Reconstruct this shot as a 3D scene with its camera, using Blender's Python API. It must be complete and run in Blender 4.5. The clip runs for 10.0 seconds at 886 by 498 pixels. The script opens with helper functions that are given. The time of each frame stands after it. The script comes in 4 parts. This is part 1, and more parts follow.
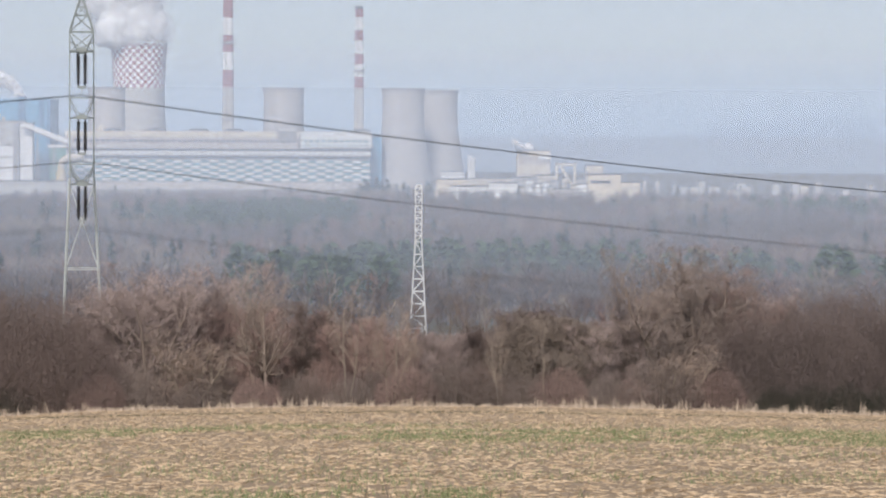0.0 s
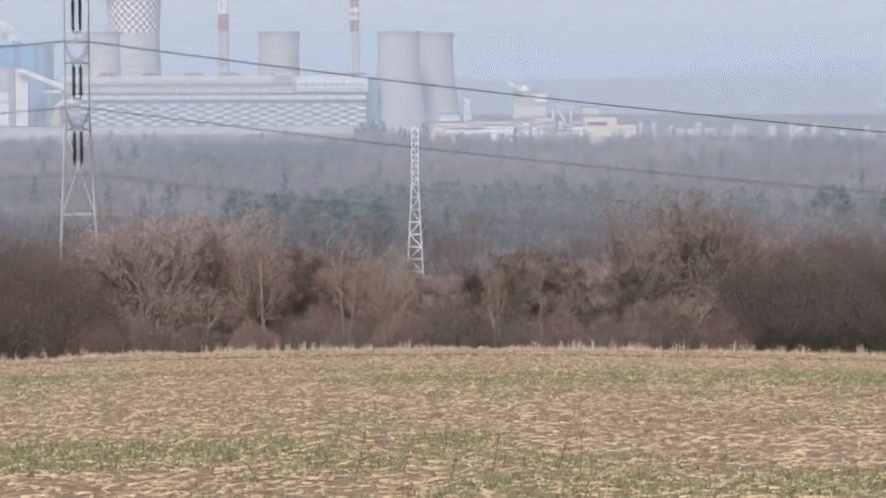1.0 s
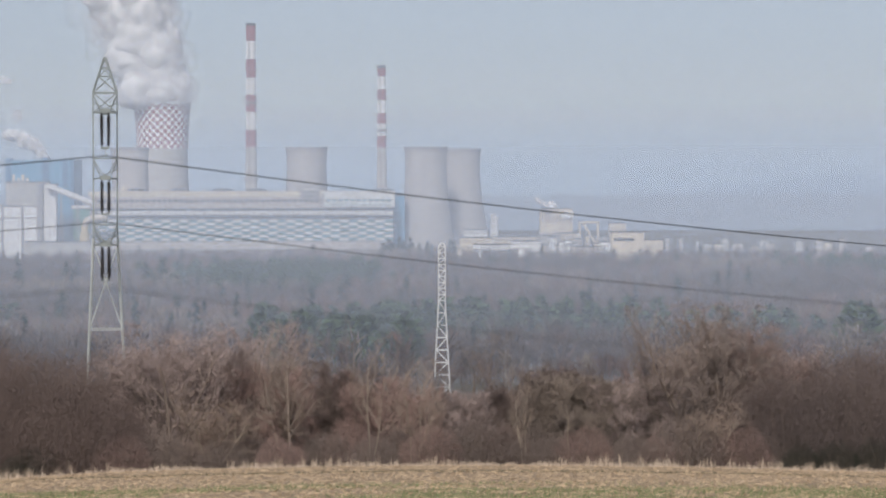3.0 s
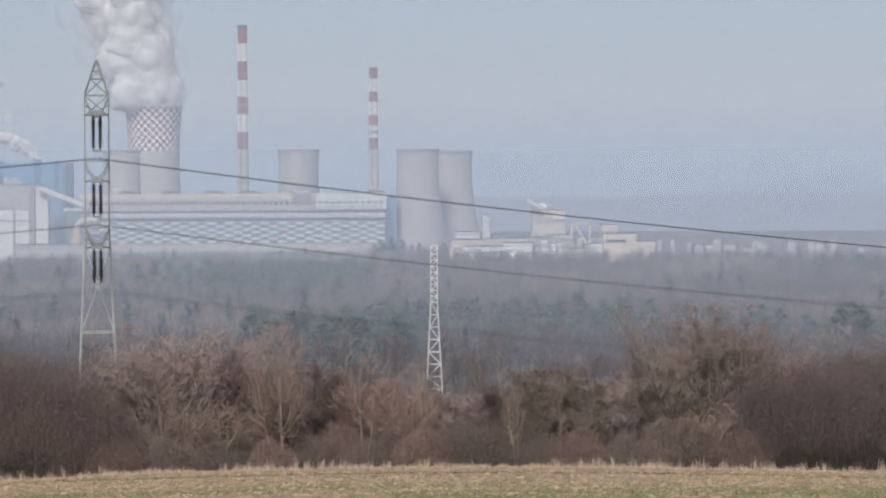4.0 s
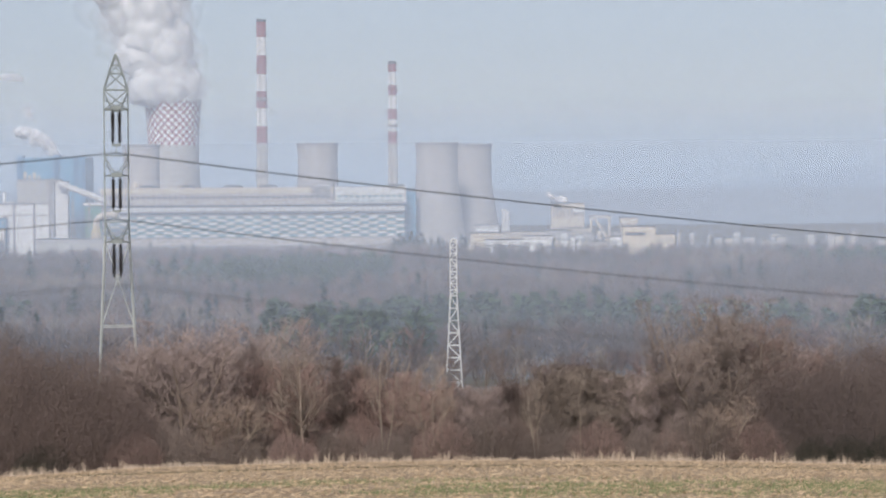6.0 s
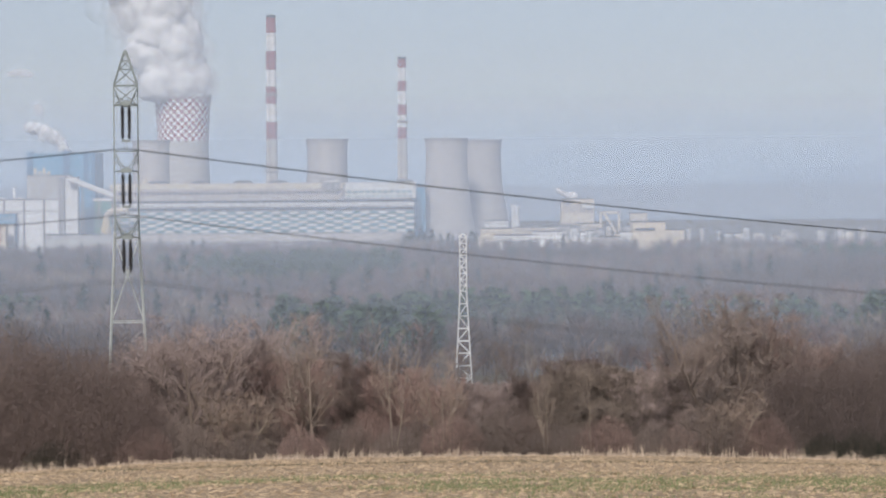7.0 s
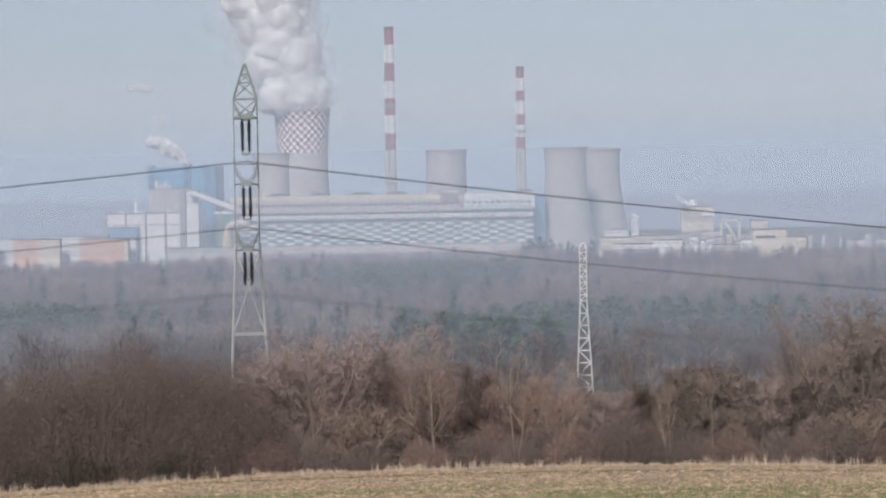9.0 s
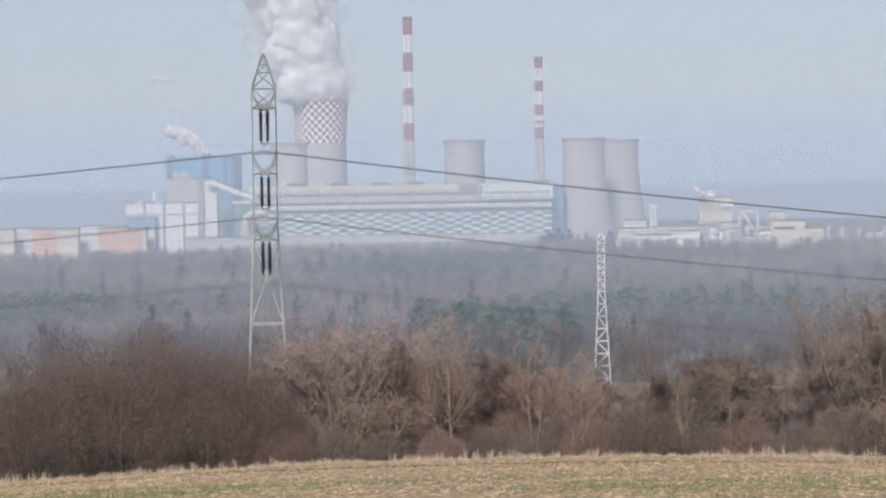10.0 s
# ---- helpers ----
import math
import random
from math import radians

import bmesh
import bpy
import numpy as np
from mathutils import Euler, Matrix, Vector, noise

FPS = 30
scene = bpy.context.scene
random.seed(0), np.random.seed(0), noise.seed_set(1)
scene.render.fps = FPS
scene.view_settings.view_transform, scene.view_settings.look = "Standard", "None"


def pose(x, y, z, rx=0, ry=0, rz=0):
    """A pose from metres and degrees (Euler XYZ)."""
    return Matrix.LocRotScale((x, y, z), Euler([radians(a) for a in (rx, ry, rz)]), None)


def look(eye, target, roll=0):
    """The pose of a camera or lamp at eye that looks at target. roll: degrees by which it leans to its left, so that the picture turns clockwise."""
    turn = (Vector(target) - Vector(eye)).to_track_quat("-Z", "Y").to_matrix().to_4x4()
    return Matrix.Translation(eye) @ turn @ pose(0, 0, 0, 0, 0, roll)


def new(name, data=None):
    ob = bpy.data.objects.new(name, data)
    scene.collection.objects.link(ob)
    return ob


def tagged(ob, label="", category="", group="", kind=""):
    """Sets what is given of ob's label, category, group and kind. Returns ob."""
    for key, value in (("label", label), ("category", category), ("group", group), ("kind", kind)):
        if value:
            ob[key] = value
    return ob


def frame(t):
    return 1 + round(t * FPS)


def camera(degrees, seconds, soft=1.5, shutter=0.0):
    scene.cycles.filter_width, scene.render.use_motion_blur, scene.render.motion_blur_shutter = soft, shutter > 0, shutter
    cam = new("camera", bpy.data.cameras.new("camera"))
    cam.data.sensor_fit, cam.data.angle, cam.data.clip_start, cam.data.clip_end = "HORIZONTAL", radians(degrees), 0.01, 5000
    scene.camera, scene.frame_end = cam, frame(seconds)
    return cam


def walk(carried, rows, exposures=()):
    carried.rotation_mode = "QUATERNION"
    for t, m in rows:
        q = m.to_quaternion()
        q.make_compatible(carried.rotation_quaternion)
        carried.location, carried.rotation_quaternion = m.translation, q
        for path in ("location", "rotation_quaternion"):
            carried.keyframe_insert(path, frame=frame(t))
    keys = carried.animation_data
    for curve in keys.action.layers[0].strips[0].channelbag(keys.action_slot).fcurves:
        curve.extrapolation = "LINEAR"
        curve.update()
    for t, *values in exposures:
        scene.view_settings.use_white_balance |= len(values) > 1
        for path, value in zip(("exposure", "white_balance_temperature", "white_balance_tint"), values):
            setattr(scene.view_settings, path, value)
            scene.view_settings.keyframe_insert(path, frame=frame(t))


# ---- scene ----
EYE = 80.0  # the eye, in metres over the valley floor
cam = camera(20.0, 10.0, soft=2.1)
# seconds, yaw, pitch, roll: the camera is hand-held on one spot and only turns
ROWS = [
    (0.0, -0.612, -2.608, 0.254),
    (0.1, -0.661, -2.893, 0.173),
    (0.2, -0.693, -3.191, 0.093),
    (0.3, -0.754, -3.457, 0.012),
    (0.4, -0.751, -3.676, -0.069),
    (0.5, -0.763, -3.857, -0.150),
    (0.6, -0.785, -4.063, -0.146),
    (0.7, -0.797, -4.153, -0.142),
    (0.8, -0.797, -4.166, -0.139),
    (0.9, -0.772, -4.115, -0.135),
    (1.0, -0.686, -3.910, -0.132),
    (1.1, -0.531, -3.573, -0.086),
    (1.2, -0.392, -3.264, -0.040),
    (1.3, -0.265, -2.929, 0.006),
    (1.4, -0.163, -2.633, 0.052),
    (1.5, -0.100, -2.352, 0.097),
    (1.6, -0.073, -2.092, 0.100),
    (1.7, -0.047, -1.821, 0.102),
    (1.8, -0.046, -1.577, 0.105),
    (1.9, -0.046, -1.383, 0.108),
    (2.0, -0.039, -1.309, 0.110),
    (2.5, -0.000, -1.288, 0.000),
    (2.7, -0.032, -1.280, -0.030),
    (3.8, -0.206, -1.255, -0.195),
    (4.0, -0.259, -1.233, -0.225),
    (4.5, -0.335, -1.207, -0.339),
    (5.0, -0.226, -1.266, -0.352),
    (5.5, -0.019, -1.339, -0.381),
    (5.7, 0.085, -1.357, -0.383),
    (6.8, 0.330, -1.458, -0.389),
    (7.0, 0.405, -1.478, -0.390),
    (7.5, 0.612, -1.409, -0.420),
    (8.0, 0.820, -1.371, -0.480),
    (8.5, 1.063, -1.299, -0.525),
    (8.6, 1.502, -1.277, -0.623),
    (8.7, 1.914, -1.263, -0.722),
    (8.8, 2.359, -1.247, -0.820),
    (8.9, 2.776, -1.224, -0.918),
    (9.0, 3.132, -1.215, -1.016),
    (9.1, 3.201, -1.225, -1.011),
    (9.2, 3.246, -1.251, -1.006),
    (9.5, 3.387, -1.317, -0.992),
    (10.0, 3.547, -1.431, -0.869),
]
walk(cam, [(t, pose(0, 0, EYE, 90 + pitch, 0, yaw) @ pose(0, 0, 0, 0, 0, roll)) for t, yaw, pitch, roll in ROWS],
     [(0.0, 0.12), (0.5, 0.04), (1.0, 0.07), (1.5, 0.02), (2.0, -0.20), (2.5, -0.15), (4.0, -0.21), (4.5, -0.16), (5.0, -0.04), (5.5, -0.02), (7.0, -0.06), (7.5, -0.29), (8.0, -0.20), (8.5, -0.24), (9.0, -0.16), (9.5, -0.19), (10.0, 0.00)])

# ---- world, sun and exposure ----
SUN_ELEVATION, SUN_AZIMUTH = 40.0, 192.0  # degrees; azimuth clockwise from straight ahead: behind, a little left
world = bpy.data.worlds.new("sky")
scene.world = world
world.use_nodes = True
wn = world.node_tree
sky = wn.nodes.new("ShaderNodeTexSky")
sky.sky_type, sky.sun_disc = "NISHITA", False
sky.sun_elevation, sky.sun_rotation = radians(SUN_ELEVATION), radians(SUN_AZIMUTH)
sky.altitude, sky.air_density, sky.dust_density, sky.ozone_density = 300, 1.0, 0.8, 3.0
pale = wn.nodes.new("ShaderNodeHueSaturation")  # a milky, half overcast sky
pale.inputs["Saturation"].default_value = 0.55
veil = wn.nodes.new("ShaderNodeMix")
veil.data_type, veil.blend_type = "RGBA", "MULTIPLY"
veil.inputs[0].default_value, veil.inputs[7].default_value = 1.0, (0.96, 0.98, 1.06, 1)
wn.links.new(sky.outputs[0], pale.inputs["Color"]), wn.links.new(pale.outputs[0], veil.inputs[6])
wn.links.new(veil.outputs[2], wn.nodes["Background"].inputs[0])
wn.nodes["Background"].inputs[1].default_value = 0.079

sun = new("sun", bpy.data.lights.new("sun", "SUN"))
sun.data.energy, sun.data.angle, sun.data.color = 3.5, radians(10), (1.0, 0.93, 0.86)
az, el = radians(SUN_AZIMUTH), radians(SUN_ELEVATION)
sun.matrix_world = look((0, 0, 300), (-300 * math.sin(az) * math.cos(el), -300 * math.cos(az) * math.cos(el), 300 - 300 * math.sin(el)))


# ---- materials ----
def surface(name, colour, other=None, scale=1.0, rough=0.85, bump=0.0, metal=0.0, fine=8.0, spread=0.0, stretch=(1, 1, 1)):
    """A surface of two colours mixed by coarse and fine noise, at real size; spread varies it from piece to piece."""
    m = bpy.data.materials.new(name)
    m.use_nodes = True
    n, k = m.node_tree.nodes, m.node_tree.links
    b = n["Principled BSDF"]
    b.inputs["Roughness"].default_value, b.inputs["Metallic"].default_value = rough, metal
    b.inputs["Specular IOR Level"].default_value = 0.25
    other = other or tuple(c * 0.75 for c in colour)
    geo, mapping = n.new("ShaderNodeNewGeometry"), n.new("ShaderNodeMapping")
    mapping.inputs["Scale"].default_value = stretch
    k.new(geo.outputs["Position"], mapping.inputs[0])
    coarse, grain, add = n.new("ShaderNodeTexNoise"), n.new("ShaderNodeTexNoise"), n.new("ShaderNodeMath")
    coarse.inputs["Scale"].default_value, grain.inputs["Scale"].default_value = 0.35 / scale, fine / scale
    coarse.inputs["Detail"].default_value, grain.inputs["Detail"].default_value = 4, 3
    for t in (coarse, grain):
        k.new(mapping.outputs[0], t.inputs["Vector"])
    k.new(coarse.outputs[0], add.inputs[0]), k.new(grain.outputs[0], add.inputs[1])
    half = n.new("ShaderNodeMapRange")
    half.inputs[1].default_value, half.inputs[2].default_value = 0.7, 1.3
    k.new(add.outputs[0], half.inputs[0])
    mix = n.new("ShaderNodeMix")
    mix.data_type = "RGBA"
    mix.inputs[6].default_value, mix.inputs[7].default_value = (*colour, 1), (*other, 1)
    k.new(half.outputs[0], mix.inputs[0])
    out = mix.outputs[2]
    if spread:
        info, hsv, ran = n.new("ShaderNodeObjectInfo"), n.new("ShaderNodeHueSaturation"), n.new("ShaderNodeMapRange")
        isl = n.new("ShaderNodeMath")
        isl.operation = "ADD"
        k.new(info.outputs["Random"], isl.inputs[0]), k.new(geo.outputs["Random Per Island"], isl.inputs[1])
        ran.inputs[2].default_value = 2.0
        ran.inputs[3].default_value, ran.inputs[4].default_value = 1 - spread, 1 + spread
        k.new(isl.outputs[0], ran.inputs[0]), k.new(ran.outputs[0], hsv.inputs["Value"]), k.new(out, hsv.inputs["Color"])
        out = hsv.outputs[0]
    k.new(out, b.inputs["Base Color"])
    if bump:
        bm_ = n.new("ShaderNodeBump")
        bm_.inputs["Strength"].default_value, bm_.inputs["Distance"].default_value = bump, 0.1 * scale
        k.new(grain.outputs[0], bm_.inputs["Height"]), k.new(bm_.outputs[0], b.inputs["Normal"])
    return m


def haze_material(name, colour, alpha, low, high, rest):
    """Winter haze painted into a sheet's tint: lets most light through, scatters the rest, thins out with height."""
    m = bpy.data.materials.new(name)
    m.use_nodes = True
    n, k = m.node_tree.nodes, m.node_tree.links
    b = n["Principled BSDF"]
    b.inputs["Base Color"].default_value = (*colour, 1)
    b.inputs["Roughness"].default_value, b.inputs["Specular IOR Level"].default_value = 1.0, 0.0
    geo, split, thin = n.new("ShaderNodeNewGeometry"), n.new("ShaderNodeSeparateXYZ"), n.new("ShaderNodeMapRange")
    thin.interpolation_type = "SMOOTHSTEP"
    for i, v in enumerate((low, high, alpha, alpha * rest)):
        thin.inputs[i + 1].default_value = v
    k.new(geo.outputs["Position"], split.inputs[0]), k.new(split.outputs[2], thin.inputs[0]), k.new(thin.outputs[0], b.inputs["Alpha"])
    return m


def steam_material(name, alpha):
    """Steam: scatters light forwards and back alike, and is half clear."""
    m = bpy.data.materials.new(name)
    m.use_nodes = True
    n, k = m.node_tree.nodes, m.node_tree.links
    n.remove(n["Principled BSDF"])
    front, back, clear = n.new("ShaderNodeBsdfDiffuse"), n.new("ShaderNodeBsdfTranslucent"), n.new("ShaderNodeBsdfTransparent")
    both, mix = n.new("ShaderNodeMixShader"), n.new("ShaderNodeMixShader")
    front.inputs[0].default_value = back.inputs[0].default_value = (0.985, 0.985, 0.985, 1)
    both.inputs[0].default_value, mix.inputs[0].default_value = 0.1, alpha
    k.new(front.outputs[0], both.inputs[1]), k.new(back.outputs[0], both.inputs[2])
    k.new(clear.outputs[0], mix.inputs[1]), k.new(both.outputs[0], mix.inputs[2])
    k.new(mix.outputs[0], n["Material Output"].inputs[0])
    return m


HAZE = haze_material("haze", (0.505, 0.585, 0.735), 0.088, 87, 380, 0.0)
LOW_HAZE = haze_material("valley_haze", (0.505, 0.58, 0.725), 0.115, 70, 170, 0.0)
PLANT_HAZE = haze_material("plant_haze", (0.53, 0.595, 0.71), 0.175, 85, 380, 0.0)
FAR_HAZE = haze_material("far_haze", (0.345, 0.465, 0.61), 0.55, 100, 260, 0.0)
STEAM, WISP = steam_material("steam", 0.68), steam_material("thin_steam", 0.085)
scene.cycles.transparent_max_bounces = 72
CONCRETE = surface("tower_concrete", (0.47, 0.445, 0.43), (0.36, 0.345, 0.335), 30, 0.9, stretch=(1, 1, 0.15))
PALE_CONCRETE = surface("pale_concrete", (0.50, 0.485, 0.46), (0.41, 0.40, 0.38), 12)
HALL_WALL = surface("warm_pale_render", (0.52, 0.475, 0.44), (0.43, 0.395, 0.37), 12)
WHITE_PAINT = surface("white_paint", (0.80, 0.80, 0.79), (0.72, 0.72, 0.71), 8)
RED_PAINT = surface("red_paint", (0.34, 0.115, 0.125), (0.27, 0.095, 0.10), 8)
CREAM = surface("cream_render", (0.68, 0.60, 0.48), (0.58, 0.51, 0.41), 6)
TEAL_PANEL = surface("teal_cladding", (0.16, 0.30, 0.33), (0.12, 0.24, 0.28), 8, spread=0.25)
WHITE_PANEL = surface("white_cladding", (0.70, 0.70, 0.69), (0.60, 0.61, 0.60), 8, spread=0.08)
GREY_WALL = surface("grey_cladding", (0.34, 0.33, 0.325), (0.27, 0.265, 0.26), 10)
DARK_BAND = surface("dark_glazing_and_shade", (0.10, 0.11, 0.12), (0.07, 0.08, 0.09), 6, 0.4)
ROOF = surface("bitumen_roof", (0.12, 0.115, 0.11), (0.09, 0.09, 0.09), 6)
BLUE_CLAD = surface("blue_cladding", (0.10, 0.33, 0.53), (0.09, 0.28, 0.47), 14, 0.6)
BLUE_DARK = surface("deep_blue_cladding_and_shade", (0.05, 0.18, 0.34), (0.05, 0.16, 0.3), 14, 0.6)
GREEN_CLAD = surface("green_cladding", (0.10, 0.30, 0.24), (0.08, 0.25, 0.2), 10, 0.6)
YELLOW_PAINT = surface("yellow_paint", (0.62, 0.50, 0.26), (0.5, 0.4, 0.22), 5)
BRICK_PINK = surface("pink_render", (0.68, 0.42, 0.31), (0.58, 0.35, 0.26), 6)
STEEL = surface("galvanised_steel", (0.36, 0.395, 0.39), (0.24, 0.265, 0.26), 0.6, 0.6, metal=0.2)
PALE_GALVANISED = surface("pale_galvanised_steel", (0.56, 0.585, 0.575), (0.43, 0.455, 0.445), 0.6, 0.6, metal=0.1)
PALE_STEEL = surface("pale_painted_steel", (0.76, 0.76, 0.75), (0.64, 0.64, 0.63), 0.6, 0.6)
INSULATOR = surface("brown_porcelain", (0.035, 0.03, 0.03), None, 0.3, 0.3)
WIRE = surface("aluminium_wire", (0.075, 0.08, 0.085), None, 1, 0.6, metal=0.3)
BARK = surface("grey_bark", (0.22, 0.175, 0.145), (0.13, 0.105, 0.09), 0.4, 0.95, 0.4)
# brighter copy of the grey bark, sunlight on the limbs put into its colour
LIT_LIMB_BARK = surface("lit_grey_bark", (0.32, 0.255, 0.21), (0.20, 0.16, 0.135), 0.4, 0.95, 0.4)
PALE_BARK = surface("pale_bark", (0.40, 0.335, 0.27), (0.28, 0.235, 0.19), 0.4, 0.95, 0.3)
TWIG_RED = surface("reddish_twigs", (0.22, 0.168, 0.15), (0.155, 0.119, 0.108), 2.0, 0.95, spread=0.16)
TWIG_GREY = surface("grey_brown_twigs", (0.26, 0.21, 0.185), (0.18, 0.145, 0.13), 2.0, 0.95, spread=0.3)
TWIG_BIG = surface("brown_grey_twigs", (0.31, 0.255, 0.228), (0.225, 0.185, 0.166), 2.0, 0.95, spread=0.2)
TWIG_TAN = surface("tan_twigs", (0.39, 0.30, 0.245), (0.28, 0.215, 0.18), 1.5, 0.95, spread=0.3)
TWIG_ASH = surface("ashen_twigs", (0.45, 0.36, 0.332), (0.335, 0.266, 0.246), 2.0, 0.95, spread=0.3)
TWIG_RUST = surface("rusty_twigs", (0.355, 0.248, 0.217), (0.26, 0.18, 0.161), 2.0, 0.95, spread=0.3)
TWIG_DARK = surface("blackish_thicket_twigs", (0.165, 0.13, 0.12), (0.115, 0.093, 0.088), 2.0, 0.95, spread=0.3)
TWIG_OLIVE = surface("olive_twigs", (0.29, 0.24, 0.20), (0.215, 0.175, 0.15), 2.0, 0.95, spread=0.3)
IVY = surface("dark_ivy_leaves_and_shade", (0.048, 0.052, 0.038), (0.034, 0.037, 0.028), 0.6, 0.7, spread=0.3)
NEEDLES = surface("dark_needles", (0.03, 0.05, 0.035), (0.022, 0.038, 0.028), 3, 0.9, spread=0.3)
PINE = surface("olive_pine_foliage", (0.075, 0.115, 0.06), (0.05, 0.08, 0.045), 4, 0.9, spread=0.3)
FAR_TWIGS = surface("far_bare_crowns", (0.17, 0.135, 0.12), (0.11, 0.09, 0.082), 8, 0.95, spread=0.3)
FAR_RED = surface("far_reddish_crowns", (0.19, 0.125, 0.105), (0.13, 0.088, 0.078), 8, 0.95, spread=0.3)
FAR_PALE = surface("far_pale_crowns", (0.29, 0.245, 0.205), (0.2, 0.17, 0.145), 8, 0.95, spread=0.3)
DRY_GRASS = surface("dry_reeds", (0.70, 0.58, 0.46), (0.55, 0.44, 0.34), 1, 0.9, spread=0.3)
MEADOW = surface("winter_meadow", (0.23, 0.215, 0.13), (0.165, 0.155, 0.10), 20, 0.95)
VERGE = surface("verge_grass_and_shade", (0.16, 0.145, 0.09), (0.115, 0.105, 0.065), 1, 0.9, spread=0.3)
STRAW = surface("maize_straw", (0.62, 0.475, 0.32), (0.48, 0.36, 0.24), 0.5, 0.85, spread=0.35)
GREEN_BLADES = surface("young_green_blades", (0.225, 0.25, 0.125), (0.17, 0.19, 0.095), 0.8, 0.8, spread=0.3)


def ground_material():
    m = surface("stubble_soil", (0.40, 0.305, 0.205), (0.31, 0.235, 0.16), 1.5, 0.95, 0.6, fine=9, stretch=(0.45, 1, 1))
    n, k = m.node_tree.nodes, m.node_tree.links
    b = n["Principled BSDF"]
    base = b.inputs["Base Color"].links[0].from_socket
    geo = n.new("ShaderNodeNewGeometry")
    split = n.new("ShaderNodeSeparateXYZ")
    k.new(geo.outputs["Position"], split.inputs[0])
    # dead grass and leaf litter under the woods past the field
    step = n.new("ShaderNodeMapRange")
    step.inputs[1].default_value, step.inputs[2].default_value = 113, 117
    k.new(split.outputs[1], step.inputs[0])
    litter = n.new("ShaderNodeTexNoise")
    litter.inputs["Scale"].default_value, litter.inputs["Detail"].default_value = 0.012, 6
    k.new(geo.outputs["Position"], litter.inputs["Vector"])
    ramp = n.new("ShaderNodeValToRGB")
    ramp.color_ramp.elements[0].position, ramp.color_ramp.elements[0].color = 0.4, (0.09, 0.075, 0.06, 1)
    ramp.color_ramp.elements[1].position, ramp.color_ramp.elements[1].color = 0.7, (0.13, 0.12, 0.075, 1)
    k.new(litter.outputs[0], ramp.inputs[0])
    mix = n.new("ShaderNodeMix")
    mix.data_type = "RGBA"
    k.new(step.outputs[0], mix.inputs[0]), k.new(base, mix.inputs[6]), k.new(ramp.outputs[0], mix.inputs[7])
    k.new(mix.outputs[2], b.inputs["Base Color"])
    return m


GROUND = ground_material()


# ---- building helpers ----
def link_mesh(name, verts, faces, mats, parent=None, label="", slots=None, smooth=False):
    me = bpy.data.meshes.new(name)
    me.from_pydata(verts, [], faces)
    for m in mats if isinstance(mats, (list, tuple)) else [mats]:
        me.materials.append(m)
    if slots is not None:
        me.polygons.foreach_set("material_index", slots)
    if smooth:
        me.polygons.foreach_set("use_smooth", [True] * len(me.polygons))
    me.update()
    ob = new(name, me)
    if parent is not None:
        ob.parent = parent
    if label:
        tagged(ob, label)
    return ob


def part(name, bm, material, parent=None, label="", smooth=False):
    me = bpy.data.meshes.new(name)
    bm.to_mesh(me)
    bm.free()
    me.materials.append(material)
    if smooth:
        me.polygons.foreach_set("use_smooth", [True] * len(me.polygons))
    ob = new(name, me)
    ob.parent = parent
    if label:
        tagged(ob, label)
    return ob


def thing(name, at, label, category, group="", kind=""):
    ob = new(name)
    ob.matrix_world = Matrix.Translation(at)
    ob.empty_display_size = 0.5
    return tagged(ob, label, category, group, kind)


def box(bm, x0, x1, y0, y1, z0, z1, bevel=0.0):
    made = bmesh.ops.create_cube(bm, size=1.0, matrix=Matrix.LocRotScale(((x0 + x1) / 2, (y0 + y1) / 2, (z0 + z1) / 2), None, (x1 - x0, y1 - y0, z1 - z0)))
    if bevel:
        edges = list({e for v in made["verts"] for e in v.link_edges})
        bmesh.ops.bevel(bm, geom=edges, offset=bevel, segments=1, affect="EDGES")
    return bm


def beam(bm, p, q, w, w2=None, sides=4):
    """A straight tapered bar from p to q."""
    p, q = Vector(p), Vector(q)
    w2 = w if w2 is None else w2
    turn = (q - p).to_track_quat("Z", "Y").to_matrix()
    rings = []
    for c, r in ((p, w / 2), (q, w2 / 2)):
        rings.append([bm.verts.new(c + turn @ Vector((r * math.cos(a), r * math.sin(a), 0))) for a in [2 * math.pi * (i + 0.5) / sides for i in range(sides)]])
    for i in range(sides):
        j = (i + 1) % sides
        bm.faces.new((rings[0][i], rings[0][j], rings[1][j], rings[1][i]))
    bm.faces.new(rings[0][::-1]), bm.faces.new(rings[1])
    return bm


SIGHT = 4446.0


def at(a, b, d):
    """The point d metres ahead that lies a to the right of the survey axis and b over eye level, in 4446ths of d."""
    k = d / SIGHT * (1.0 - b * 5e-6)
    return Vector((a * k, d, EYE + b * k))


DROPS_AT = [-400, 0, 60, 112, 178, 300, 450, 554, 664, 817, 1031, 1400, 2133, 5200]
DROPS = [1.7, 1.7, 7.2, 12.17, 18.3, 27.5, 37, 41.5, 45.5, 49, 51.5, 53.3, 55, 60]


def ground_z(x, y):
    """Height of the ground: a field falling away from the eye, then the slope into the valley."""
    z = EYE - np.interp(y, DROPS_AT, DROPS)
    near = np.clip((170 - y) / 60, 0, 1) * np.clip(y / 40, 0, 1)
    z = z - near * 0.75 * (1 - np.exp(-((x - 1.5) / 24.0) ** 2))
    z = z - near * 0.5 * np.clip((-x - 14) / 15, 0, 1.3)
    far = np.clip((y - 500) / 800, 0, 1)
    return z + far * 2.0 * np.sin(x * 0.006 + 1.3) * np.sin(y * 0.004)


